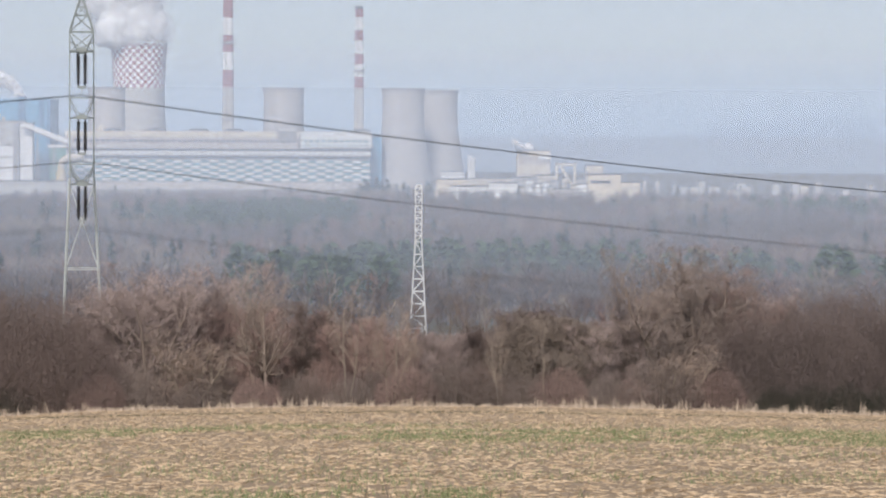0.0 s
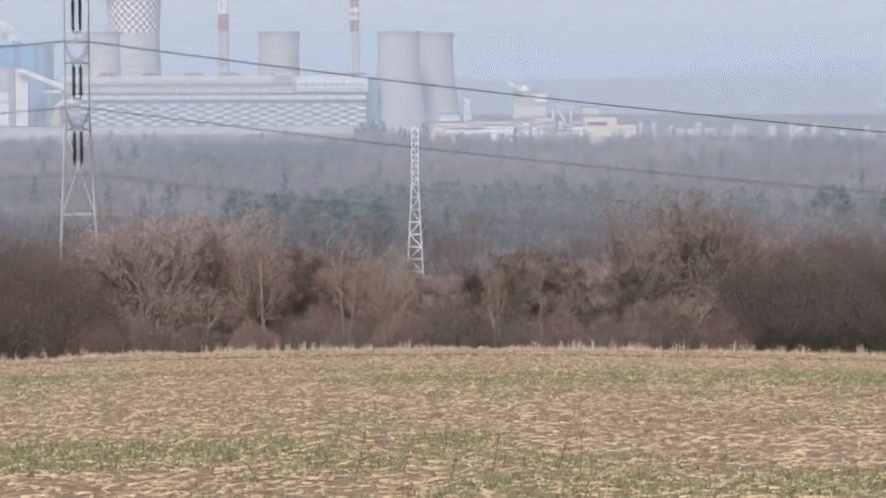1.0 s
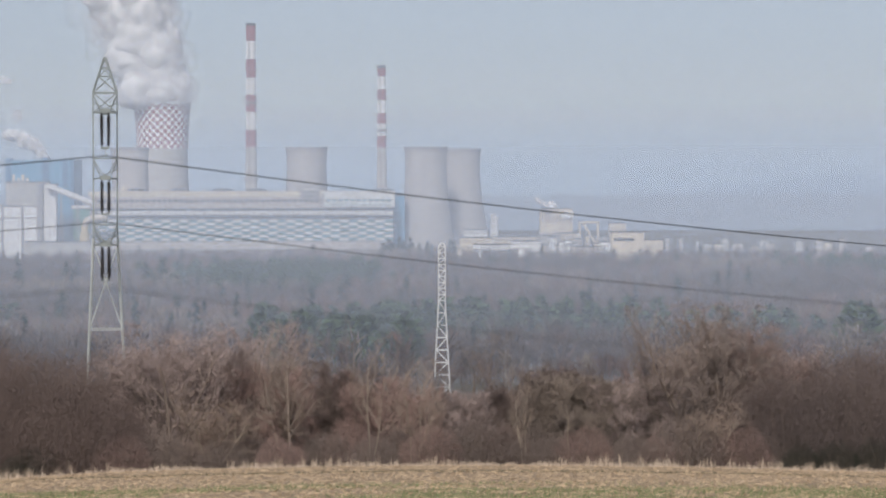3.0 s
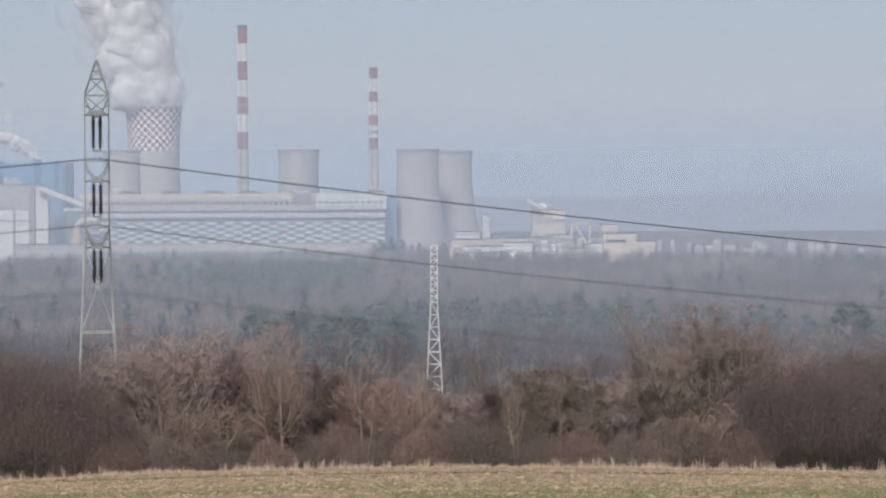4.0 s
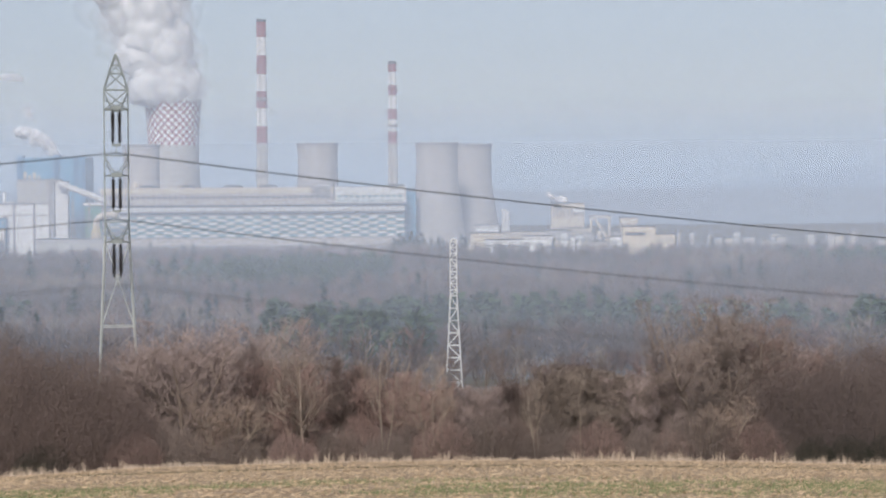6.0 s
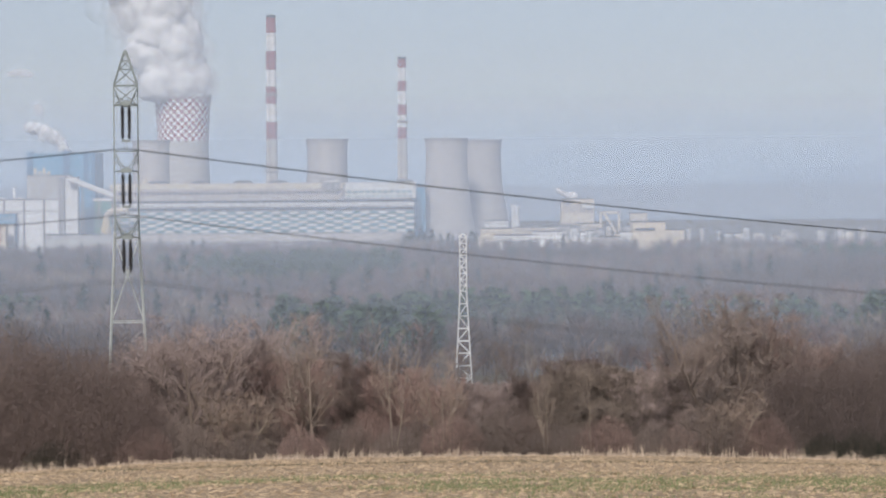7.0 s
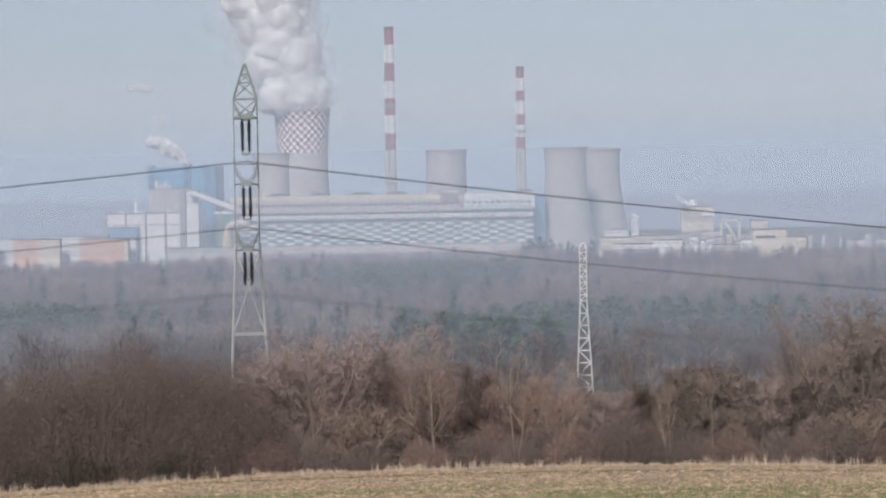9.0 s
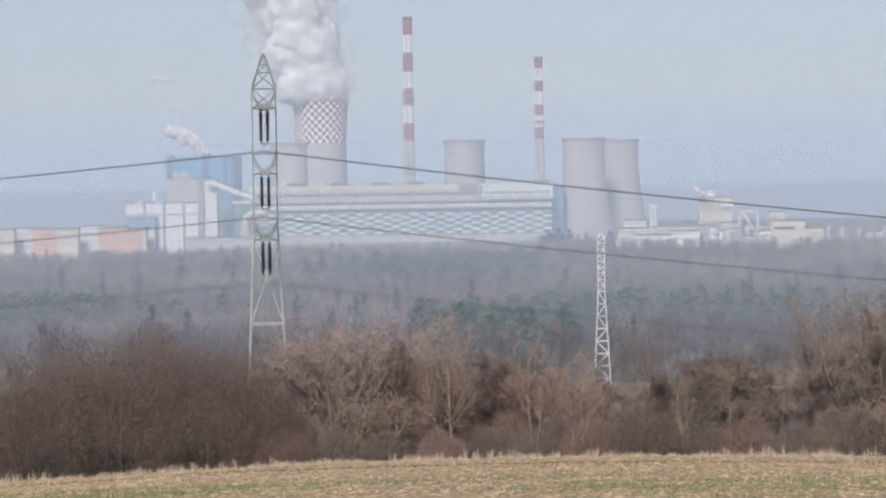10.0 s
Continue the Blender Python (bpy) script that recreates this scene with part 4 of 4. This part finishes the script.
def build_hedge():
    rnd = random.Random(11)
    G = "winter hedge along the field"
    # seeds of each kind, shared by the repeats
    thick = [mound(random.Random(20 + i), 4.6, 5.6, 26000) for i in range(3)]
    low = [mound(random.Random(30 + i), 2.3, 3.6, 9000) for i in range(3)]
    kinds = {}

    def put(key, source, a, d, wood, twig, label, name="shrub", size=1.0):
        ob, data = plant(name, a, d, kinds.get(key, source), wood, twig, label, "shrub" if name == "shrub" else "tree", G, size, rnd.uniform(0, 6.28))
        kinds[key] = data

    # the big reddish thicket on one side and its twin on the other
    for i, (a, d, s) in enumerate(((-1090, 119, 1.15), (-1010, 117, 1.2), (-930, 119, 1.3), (-850, 117, 1.36), (-780, 119, 1.32), (-715, 117, 1.22), (-650, 116, 1.05), (-595, 116, 0.8), (-960, 123, 1.25), (-820, 124, 1.4), (-690, 124, 1.25), (-625, 121, 1.08), (-565, 122, 1.0),
                                   (610, 117, 1.1), (665, 118, 1.16), (725, 117, 1.2), (790, 119, 1.22), (850, 118, 1.15), (910, 118, 1.15), (640, 122, 1.12), (700, 123, 1.25), (760, 122, 1.22), (820, 123, 1.25), (900, 123, 1.2), (560, 119, 0.95))):
        if a > 590 and d < 120:
            put(("dark", i % 3), thick[i % 3], a, d, BARK, TWIG_DARK, "dense blackish leafless thicket at the field edge", size=s * 0.9)
        else:
            put(("thick", i % 3), thick[i % 3], a, d, BARK, TWIG_RED, "dense reddish brown leafless thicket at the field edge", size=s * 1.07)
    # low brambles in front of the middle trees
    for i in range(26):
        a = -560 + i * 45 + rnd.uniform(-12, 12)
        if i % 3:
            put(("low", i % 3), low[i % 3], a, 115.5 + rnd.uniform(-1, 2.5), BARK, TWIG_GREY, "low tangled grey-brown bramble bush at the field edge", size=rnd.uniform(0.6, 1.12))
        else:
            put(("low", 0), low[0], a, 115.5 + rnd.uniform(-1, 2.5), BARK, TWIG_RUST, "low rusty brown bramble bush at the field edge", size=rnd.uniform(0.55, 1.0))
    # dark evergreen brambles, also put in for the shade at the foot of the thickets
    for a, d, size in ((-1000, 114.6, 0.62), (-905, 114.4, 0.8), (-872, 114.8, 0.7), (-742, 114.2, 0.66), (-716, 114.6, 0.75), (640, 114.2, 0.62), (705, 114.0, 0.7), (770, 114.2, 0.75), (835, 114.2, 0.66), (902, 114.0, 0.7)):
        put("bramble", low[1], a, d, BARK, IVY, "dark green bramble clump, partly painted shade, at the foot of a thicket", size=size * 0.85)
    # filling behind the first row
    fill = [branching(random.Random(40 + i), 5.2, 4.4, 6, 0.04, 0.1, 2, 2, 12, 0.45, 0.009, 0.45, 0.42) for i in range(3)]
    tan = [branching(random.Random(50 + i), 4.8, 4.0, 5, 0.04, 0.1, 2, 2, 12, 0.3, 0.010, 0.5, 0.36) for i in range(2)]
    top_at = [-620, -554, -484, -384, -264, -164, -84, 0, 16, 66, 116, 166, 216, 266, 316, 366, 420, 560, 640]
    top = [4.6, 4.7, 5.6, 5.3, 5.0, 4.8, 4.5, 3.7, 3.5, 3.9, 3.7, 4.4, 4.5, 4.3, 3.8, 4.6, 5.4, 5.6, 5.2]
    for i in range(48):
        a = -610 + i * 26 + rnd.uniform(-10, 10)
        d = rnd.uniform(118, 127)
        s = float(np.interp(a, top_at, top)) * d / 118 / 5.0 * rnd.uniform(0.8, 1.03)
        pick = rnd.random()
        if pick < 0.4:
            put(("fill", i % 3), fill[i % 3], a, d, BARK, TWIG_ASH, "leafless grey-brown shrub with fine upright twigs", size=s)
        elif pick < 0.75:
            put(("tan", i % 2), tan[i % 2], a, d, BARK, TWIG_RUST, "leafless brown shrub still holding a few dry leaves", size=s * 1.05)
        else:
            put(("dim", i % 3), fill[i % 3], a, d, BARK, TWIG_RED, "leafless reddish brown shrub with dense twigs", size=s)
    # single trees that stand out
    tree = lambda seed, *rest: branching(random.Random(seed), *rest)
    put("spreading", tree(61, 7.0, 6.6, 6, 0.07, 0.15, 2, 2, 11, 0.45, 0.009, 0.5, 0.5), -478, 119.5, LIT_LIMB_BARK, TWIG_ASH, "spreading bare tree with many fine grey-brown branches", "tree")
    put("spreading", None, -520, 123, LIT_LIMB_BARK, TWIG_ASH, "spreading bare tree with many fine grey-brown branches", "tree", 0.86)
    put("arching", tree(62, 4.4, 4.6, 5, 0.05, 0.2, 2, 2, 4, -0.1, 0.012, 0.7, 0.4), -400, 116.6, PALE_BARK, TWIG_TAN, "arching tan shrub with bent pale branches", "shrub", 0.9)
    put("pale_crown", tree(63, 7.6, 5.6, 4, 0.05, 0.3, 2, 2, 11, 0.6, 0.008, 0.35, 0.5), -308, 130, PALE_BARK, TWIG_ASH, "pale bare tree with a soft fan-shaped crown", "tree")
    put("pale_crown", None, -352, 134, PALE_BARK, TWIG_ASH, "pale bare tree with a soft fan-shaped crown", "tree", 0.92)
    put("dark_stems", tree(64, 6.0, 4.2, 3, 0.10, 0.25, 2, 2, 5, 0.5, 0.011, 0.28, 0.45), -262, 117.2, LIT_LIMB_BARK, TWIG_OLIVE, "dark-stemmed tree wrapped in ivy", "tree")
    put("bramble", None, -278, 117.4, BARK, IVY, "dark green ivy bush below a bare tree", "shrub", 0.6)
    put("fork", tree(65, 6.3, 3.4, 2, 0.055, 0.4, 2, 2, 3, 0.7, 0.010, 0.3, 0.4), -118, 115.4, PALE_BARK, TWIG_TAN, "forked pale grey bare tree", "tree")
    put("fork2", tree(66, 5.2, 3.0, 3, 0.045, 0.35, 2, 2, 3, 0.8, 0.010, 0.35, 0.4), -46, 115.6, PALE_BARK, TWIG_TAN, "pale tree with branches in a wide v", "tree")
    put("open", tree(67, 7.2, 4.8, 2, 0.08, 0.35, 2, 2, 3, 0.35, 0.010, 0.3, 0.45), 78, 131, BARK, TWIG_GREY, "open dark bare tree behind the hedge", "tree")
    put("open", None, 40, 136, BARK, TWIG_GREY, "open dark bare tree behind the hedge", "tree", 0.85)
    put("slim", tree(68, 4.7, 1.5, 2, 0.04, 0.35, 2, 2, 2, 0.9, 0.009, 0.12, 0.3), 150, 114.9, PALE_BARK, TWIG_TAN, "two slim pale trunks with short branches", "tree")
    put("slim2", tree(69, 4.3, 1.2, 1, 0.042, 0.5, 2, 2, 2, 0.9, 0.009, 0.1, 0.3), 231, 114.9, PALE_BARK, TWIG_GREY, "single slim pale trunk", "tree")
    put("olive", tree(70, 4.6, 3.8, 6, 0.04, 0.1, 2, 2, 13, 0.5, 0.010, 0.4, 0.36), 205, 118, BARK, TWIG_OLIVE, "dark olive-brown leafless shrub", "shrub", 0.98)
    for a, size in ((252, 0.95), (290, 0.9), (180, 0.85)):
        put("olive", None, a, 118.5, BARK, TWIG_OLIVE, "dark olive-brown leafless shrub", "shrub", size)
    put("big", tree(71, 8.0, 7.4, 6, 0.11, 0.15, 3, 2, 9, 0.25, 0.009, 0.5, 0.4), 462, 119.5, LIT_LIMB_BARK, TWIG_BIG, "large dark bare tree with a rounded dense crown", "tree")
    put("oak", tree(72, 7.4, 6.6, 5, 0.10, 0.15, 3, 2, 8, 0.3, 0.009, 0.5, 0.4), 548, 121.5, LIT_LIMB_BARK, TWIG_RUST, "broad brown tree with dry leaves still on", "tree", 0.93)
    put("big", None, 500, 124, LIT_LIMB_BARK, TWIG_BIG, "large dark bare tree with a rounded dense crown", "tree", 0.9)
    put("young", tree(75, 6.4, 3.4, 2, 0.06, 0.3, 2, 2, 5, 0.4, 0.011, 0.35, 0.4), -597, 140, BARK, TWIG_RED, "small dark bare tree below the lattice pylon", "tree")
    put("arching", None, 478, 115.6, PALE_BARK, TWIG_TAN, "arching tan shrub with bent pale branches", "shrub", 0.72)
    put("arching", None, 445, 116, PALE_BARK, TWIG_TAN, "arching tan shrub with bent pale branches", "shrub", 0.62)
    put(("fill", 1), None, 400, 120, BARK, TWIG_ASH, "leafless grey-brown shrub beside the large tree", "shrub", 0.85)


build_hedge()


def build_reeds():
    """Dry tall grass along the edge of the field."""
    rnd = random.Random(5)
    verts, faces = [], []
    for _ in range(6500):
        x = rnd.uniform(-33, 26)
        clump = noise.noise((x * 0.45, 3.0, 0)) + 0.5 * noise.noise((x * 1.7, 9.0, 0))
        y = rnd.gauss(112.4, 1.2)
        h = max(0.06, 0.13 + 0.22 * clump + abs(rnd.gauss(0, 0.08)))
        d = Vector((rnd.gauss(0, 0.3), rnd.gauss(0, 0.3), 1)).normalized()
        spray(verts, faces, Vector((x, y, float(ground_z(x, y)) - 0.03)), d, h, rnd.uniform(0.012, 0.028), rnd, 0.3)
    for _ in range(230):  # tufts of taller stalks, each leaning its own way
        cx, cy = rnd.uniform(-33, 26), rnd.uniform(111.4, 114)
        tall = rnd.uniform(0.2, 0.7) if noise.noise((cx * 0.2, 6.0, 0)) > -0.15 else rnd.uniform(0.12, 0.35)
        lean = rnd.gauss(0, 0.15)
        for _ in range(rnd.randrange(4, 16)):
            x, y = cx + rnd.gauss(0, 0.09), cy + rnd.gauss(0, 0.09)
            d = Vector((lean + rnd.gauss(0, 0.14), rnd.gauss(0, 0.14), 1)).normalized()
            spray(verts, faces, Vector((x, y, float(ground_z(x, y)) - 0.03)), d, tall * rnd.uniform(0.55, 1.1), rnd.uniform(0.014, 0.032), rnd, 0.16)
    vv, vf = [], []
    for _ in range(12000):  # unploughed verge: dull green blades paint the shadow line at its lip, paler behind
        x = rnd.uniform(-33, 26)
        y = rnd.gauss(95, 1.3) + 1.5 * noise.noise((x * 0.3, 0.0, 2.0))
        spray(vv, vf, Vector((x, y, float(ground_z(x, y)) - 0.02)), Vector((rnd.gauss(0, 0.5), rnd.gauss(0, 0.4), 1)).normalized(), rnd.uniform(0.04, 0.12), rnd.uniform(0.018, 0.038), rnd, 0.2)
    tagged(link_mesh("verge_grass", vv, vf, VERGE), "dull olive short grass painted as the shadow line along the field edge", "grass", kind="stuff")
    tagged(link_mesh("dry_grass", verts, faces, DRY_GRASS), "tall dry straw-coloured grass along the field edge", "grass", kind="stuff")


def build_stubble():
    """Chopped maize straw lying on the field, and strips of young green."""
    rnd = random.Random(6)
    verts, faces, gv, gf = [], [], [], []
    for _ in range(105000):
        y = 17 + 94 * rnd.random() ** 1.35
        x = rnd.uniform(-1, 1) * (5 + y * 0.27) - y * 0.03
        z = float(ground_z(x, y)) + 0.02
        t = rnd.gauss(0, 0.8)
        d = Vector((math.cos(t), math.sin(t), rnd.gauss(0.02, 0.12))).normalized()
        spray(verts, faces, Vector((x, y, z + rnd.uniform(0, 0.04))), d, rnd.uniform(0.05, 0.16) + (rnd.random() < 0.08) * 0.2, rnd.uniform(0.008, 0.024), rnd, 0.1)
    for _ in range(130000):
        r = rnd.random()
        y = rnd.gauss(61, 5.5) if r < 0.43 else rnd.gauss(31, 3.5) if r < 0.72 else rnd.gauss(24.5, 2) if r < 0.85 else rnd.uniform(18, 75)
        x = rnd.uniform(-1, 1) * (5 + y * 0.27) - y * 0.03
        y -= 0.06 * x
        n = noise.noise((x * 0.12, y * 0.22, 4.0)) + 0.5 * noise.noise((x * 0.9, y * 0.9, 1.0)) 
        if n < rnd.gauss(-0.02, 0.1) or y < 17:
            continue
        z = float(ground_z(x, y))
        d = Vector((rnd.gauss(0, 0.4), rnd.gauss(0, 0.4), 1)).normalized()
        spray(gv, gf, Vector((x, y, z)), d, rnd.uniform(0.05, 0.15), rnd.uniform(0.01, 0.024), rnd, 0.2)
    tagged(link_mesh("straw_litter", verts, faces, STRAW), "chopped pale maize straw strewn over the field", "straw", kind="stuff")
    tagged(link_mesh("young_grass", gv, gf, GREEN_BLADES), "strips of short young green growth between the stubble", "grass", kind="stuff")


def build_weeds():
    """A few dead weed stalks standing on the near field."""
    rnd = random.Random(15)
    for i in range(9):
        y = rnd.uniform(21.5, 26)
        x = rnd.uniform(-2.6, 2.9) - 0.3
        verts, faces = [], []
        h = rnd.uniform(0.25, 0.6)
        lean = Vector((rnd.gauss(0, 0.3), 0, 1)).normalized()
        tip = lean * h
        tube(verts, faces, Vector((0, 0, -0.03)), tip, 0.006, 0.003, 5)
        for _ in range(7):
            t = rnd.uniform(0.3, 0.95)
            d = (lean + Vector((rnd.gauss(0, 0.6), rnd.gauss(0, 0.6), 0.2))).normalized()
            tube(verts, faces, tip * t, tip * t + d * h * rnd.uniform(0.12, 0.3), 0.003, 0.0015, 4)
        o = link_mesh("weed_stalk", verts, faces, BARK)
        o.location = (x, y, float(ground_z(x, y)))
        tagged(o, "thin dead brown weed stalk on the stubble field", "weed", "dead weed stalks")


build_reeds()
build_stubble()
build_weeds()


def far_template(rnd, kind):
    """One far tree of unit height as a few dozen blades and a stem."""
    v, f = [], []
    if kind == "soft":  # a fuller crown of many thin twigs on forked limbs
        tube(v, f, Vector((0, 0, -0.05)), Vector((0, 0, 0.4)), 0.016, 0.012, 3)
        for _ in range(9):
            a, e = rnd.uniform(0, 6.28), rnd.uniform(0.75, 1.4)
            p = Vector((0, 0, rnd.uniform(0.2, 0.45)))
            d = Vector((math.cos(a) * math.cos(e), math.sin(a) * math.cos(e), math.sin(e)))
            q = p + d * rnd.uniform(0.3, 0.5)
            tube(v, f, p, q, 0.008, 0.003, 3)
            for _ in range(24):
                g = (d + Vector((rnd.gauss(0, 0.6), rnd.gauss(0, 0.6), rnd.gauss(0.15, 0.4)))).normalized()
                spray(v, f, p.lerp(q, rnd.uniform(0.15, 1)), g, rnd.uniform(0.08, 0.22), rnd.uniform(0.006, 0.012), rnd, 0.3)
    elif kind == "bare":
        tube(v, f, Vector((0, 0, -0.05)), Vector((0, 0, 0.55)), 0.014, 0.008, 3)
        for _ in range(36):
            h = rnd.uniform(0.22, 0.72)
            a, e = rnd.uniform(0, 6.28), rnd.uniform(0.35, 1.4)
            d = Vector((math.cos(a) * math.cos(e), math.sin(a) * math.cos(e), math.sin(e)))
            r = rnd.uniform(0, 0.12)
            spray(v, f, Vector((r * math.cos(a), r * math.sin(a), h)), d, rnd.uniform(0.16, 0.36) * (1.1 - 0.25 * h), rnd.uniform(0.010, 0.026), rnd, 0.3)
    elif kind == "pine":
        tube(v, f, Vector((0, 0, -0.05)), Vector((0, 0, 0.8)), 0.016, 0.008, 3)
        for _ in range(44):
            h = rnd.uniform(0.4, 0.95)
            a = rnd.uniform(0, 6.28)
            r = 0.25 * math.sin(min(1, (1.02 - h) / 0.5) * 1.4) * rnd.uniform(0.4, 1)
            d = Vector((math.cos(a), math.sin(a), rnd.uniform(-0.2, 0.8))).normalized()
            spray(v, f, Vector((r * math.cos(a), r * math.sin(a), h)) - d * 0.05, d, rnd.uniform(0.11, 0.2), rnd.uniform(0.08, 0.13), rnd, 0.2)
    else:
        tube(v, f, Vector((0, 0, -0.05)), Vector((0, 0, 0.98)), 0.014, 0.003, 3)
        for i in range(70):
            h = 0.08 + 0.9 * (i / 70)
            a = rnd.uniform(0, 6.28)
            L = 0.3 * (1 - h) ** 0.8 * rnd.uniform(0.7, 1.1) + 0.02
            d = Vector((math.cos(a), math.sin(a), -0.25)).normalized()
            spray(v, f, Vector((0, 0, h)), d, L, 0.075, rnd, 0.1)
    tri = [t for q in f for t in ([q] if len(q) == 3 else [(q[0], q[1], q[2]), (q[0], q[2], q[3])])]
    return np.array(v, np.float32), np.array(tri, np.int32)


def scatter(name, spots, templates, material, label, category):
    """Join many far trees into one mesh: spots are (x, y, height, turn, which)."""
    vs, fs, n = [], [], 0
    for x, y, h, turn, which in spots:
        v, f = templates[which % len(templates)]
        c, s = math.cos(turn), math.sin(turn)
        w = v * h
        out = np.empty_like(w)
        out[:, 0], out[:, 1], out[:, 2] = w[:, 0] * c - w[:, 1] * s + x, w[:, 0] * s + w[:, 1] * c + y, w[:, 2] + float(ground_z(x, y))
        vs.append(out), fs.append(f + n)
        n += len(v)
    v, f = np.concatenate(vs), np.concatenate(fs)
    me = bpy.data.meshes.new(name)
    me.vertices.add(len(v)), me.vertices.foreach_set("co", v.ravel())
    me.loops.add(f.size), me.loops.foreach_set("vertex_index", f.ravel())
    me.polygons.add(len(f)), me.polygons.foreach_set("loop_start", np.arange(0, f.size, 3, dtype=np.int32))
    me.update(calc_edges=True)
    me.materials.append(material)
    tagged(new(name, me), label, category, kind="stuff")


def depth(y):
    """Spreads the rows of trees over the valley floor."""
    return 450 + (y - 450) * 0.612


def build_woods():
    rnd = random.Random(9)
    bare = [far_template(rnd, "bare") for _ in range(8)]
    pine = [far_template(rnd, "pine") for _ in range(5)]
    spruce = [far_template(rnd, "spruce") for _ in range(4)]
    b_spots, p_spots, s_spots = [], [], []
    for _ in range(8600):
        y = math.sqrt(rnd.uniform(560.0 ** 2, 2900.0 ** 2)) if rnd.random() < 0.5 else rnd.uniform(560, 2900)
        x = rnd.uniform(-0.285, 0.225) * y * 1.08
        if y > 2450 and noise.noise((x * 0.004, y * 0.004, 0)) > 0.35:
            continue
        if 640 < y < 790 and x < -0.19 * y:  # a meadow
            continue
        green = noise.noise((x * 0.004 + 4, y * 0.0022, 7.0))
        band_ = math.exp(-((y - 900) / 320) ** 2)
        h = rnd.uniform(10, 15.5)
        spot = (x * depth(y) / y, depth(y), h, rnd.uniform(0, 6.28), rnd.randrange(100))
        grove = 620 < y < 900 and -0.075 * y < x < -0.004 * y
        if green + 0.55 * band_ + 0.5 * grove + rnd.uniform(-0.18, 0.18) > 0.52:
            p_spots.append((spot[0], spot[1], h * rnd.uniform(0.85, 1.12), spot[3], spot[4]))
        elif rnd.random() < 0.028:
            s_spots.append((spot[0], spot[1], h * rnd.uniform(0.85, 1.2), spot[3], spot[4]))
        else:
            b_spots.append(spot)
    # nearer groves on the slope below the hedge, with finer crowns
    soft = [far_template(rnd, "soft") for _ in range(7)]
    near = ([], [], [])
    for _ in range(600):
        y = rnd.uniform(446, 680)
        x = rnd.uniform(-0.29, 0.24) * y
        if 470 < y < 600 and x < -0.185 * y:
            continue
        n = noise.noise((x * 0.02, y * 0.012, 5.0)) + rnd.gauss(0, 0.15)
        near[0 if n < 0.05 else 1 if n < 0.3 else 2].append((x, y, rnd.uniform(5.5, 9.0) + (y - 446) * 0.014, rnd.uniform(0, 6.28), rnd.randrange(100)))
    for spots, mat, label in zip(near, (FAR_TWIGS, FAR_RED, FAR_PALE), ("leafless grey-brown trees on the slope below the hedge", "leafless reddish trees on the slope below the hedge", "pale leafless trees on the slope below the hedge")):
        scatter("slope_trees", spots, soft, mat, label, "woods")
    groves = ([], [], [])
    for s in b_spots:
        n = noise.noise((s[0] * 0.008, s[1] * 0.005, 2.0)) + rnd.gauss(0, 0.22)
        groves[0 if n < 0.12 else 1 if n < 0.38 else 2].append(s)
    for spots, mat, label in zip(groves, (FAR_TWIGS, FAR_RED, FAR_PALE), ("leafless grey-brown woods filling the valley", "leafless reddish brown groves in the valley", "pale leafless birches and poplars in the valley")):
        scatter("bare_woods", spots, bare, mat, label, "woods")
    scatter("pine_woods", p_spots, pine, PINE, "olive-green pines among the bare woods", "woods")
    scatter("spruce_woods", s_spots, spruce, NEEDLES, "dark spruces scattered through the woods", "woods")
    # spruces that stand out singly
    data = {}
    for i, (a, b, d) in enumerate(((-228, -168, 1150), (-44, -186, 980), (225, -186, 1000), (262, -178, 1020), (-432, -192, 900), (-668, -172, 1100), (-798, -208, 760), (-20, -190, 940), (160, -210, 820), (-660, -118, 1900), (-640, -116, 1950), (-745, -120, 1850), (-520, -120, 1800), (-490, -114, 1900),
                                      (-101, -88, 2880), (-90, -80, 2890), (-84, -86, 2860), (-70, -75, 2900), (-63, -84, 2870), (-52, -79, 2890), (-36, -88, 2870), (-21, -84, 2900), (6, -90, 2880), (24, -87, 2890))):
        v, f = spruce[i % 4]
        if i % 4 not in data:
            me = bpy.data.meshes.new("foliage")
            me.from_pydata([tuple(map(float, p)) for p in v[6:]], [], [tuple(int(q) - 6 for q in t) for t in f[6:]])
            me.materials.append(NEEDLES)
            st = bpy.data.meshes.new("trunk")
            st.from_pydata([tuple(map(float, p)) for p in v[:6]], [], [tuple(int(q) for q in t) for t in f[:6]])
            st.materials.append(BARK)
            data[i % 4] = (st, me)
        d = depth(d)
        p = at(a, b, d)
        g = float(ground_z(p.x, d))
        ob = thing("spruce", (p.x, d, g), "dark green spruce standing out of the bare woods", "tree", "single spruces")
        s = max(8.0, min(26.0, p.z - g + 1.0))
        wide = s * (1.7 if d > 1800 else 1.15)
        ob.scale = (wide, wide, s)
        for n, m in zip(("trunk", "foliage"), data[i % 4]):
            o = new(n, m)
            o.parent = ob


build_woods()
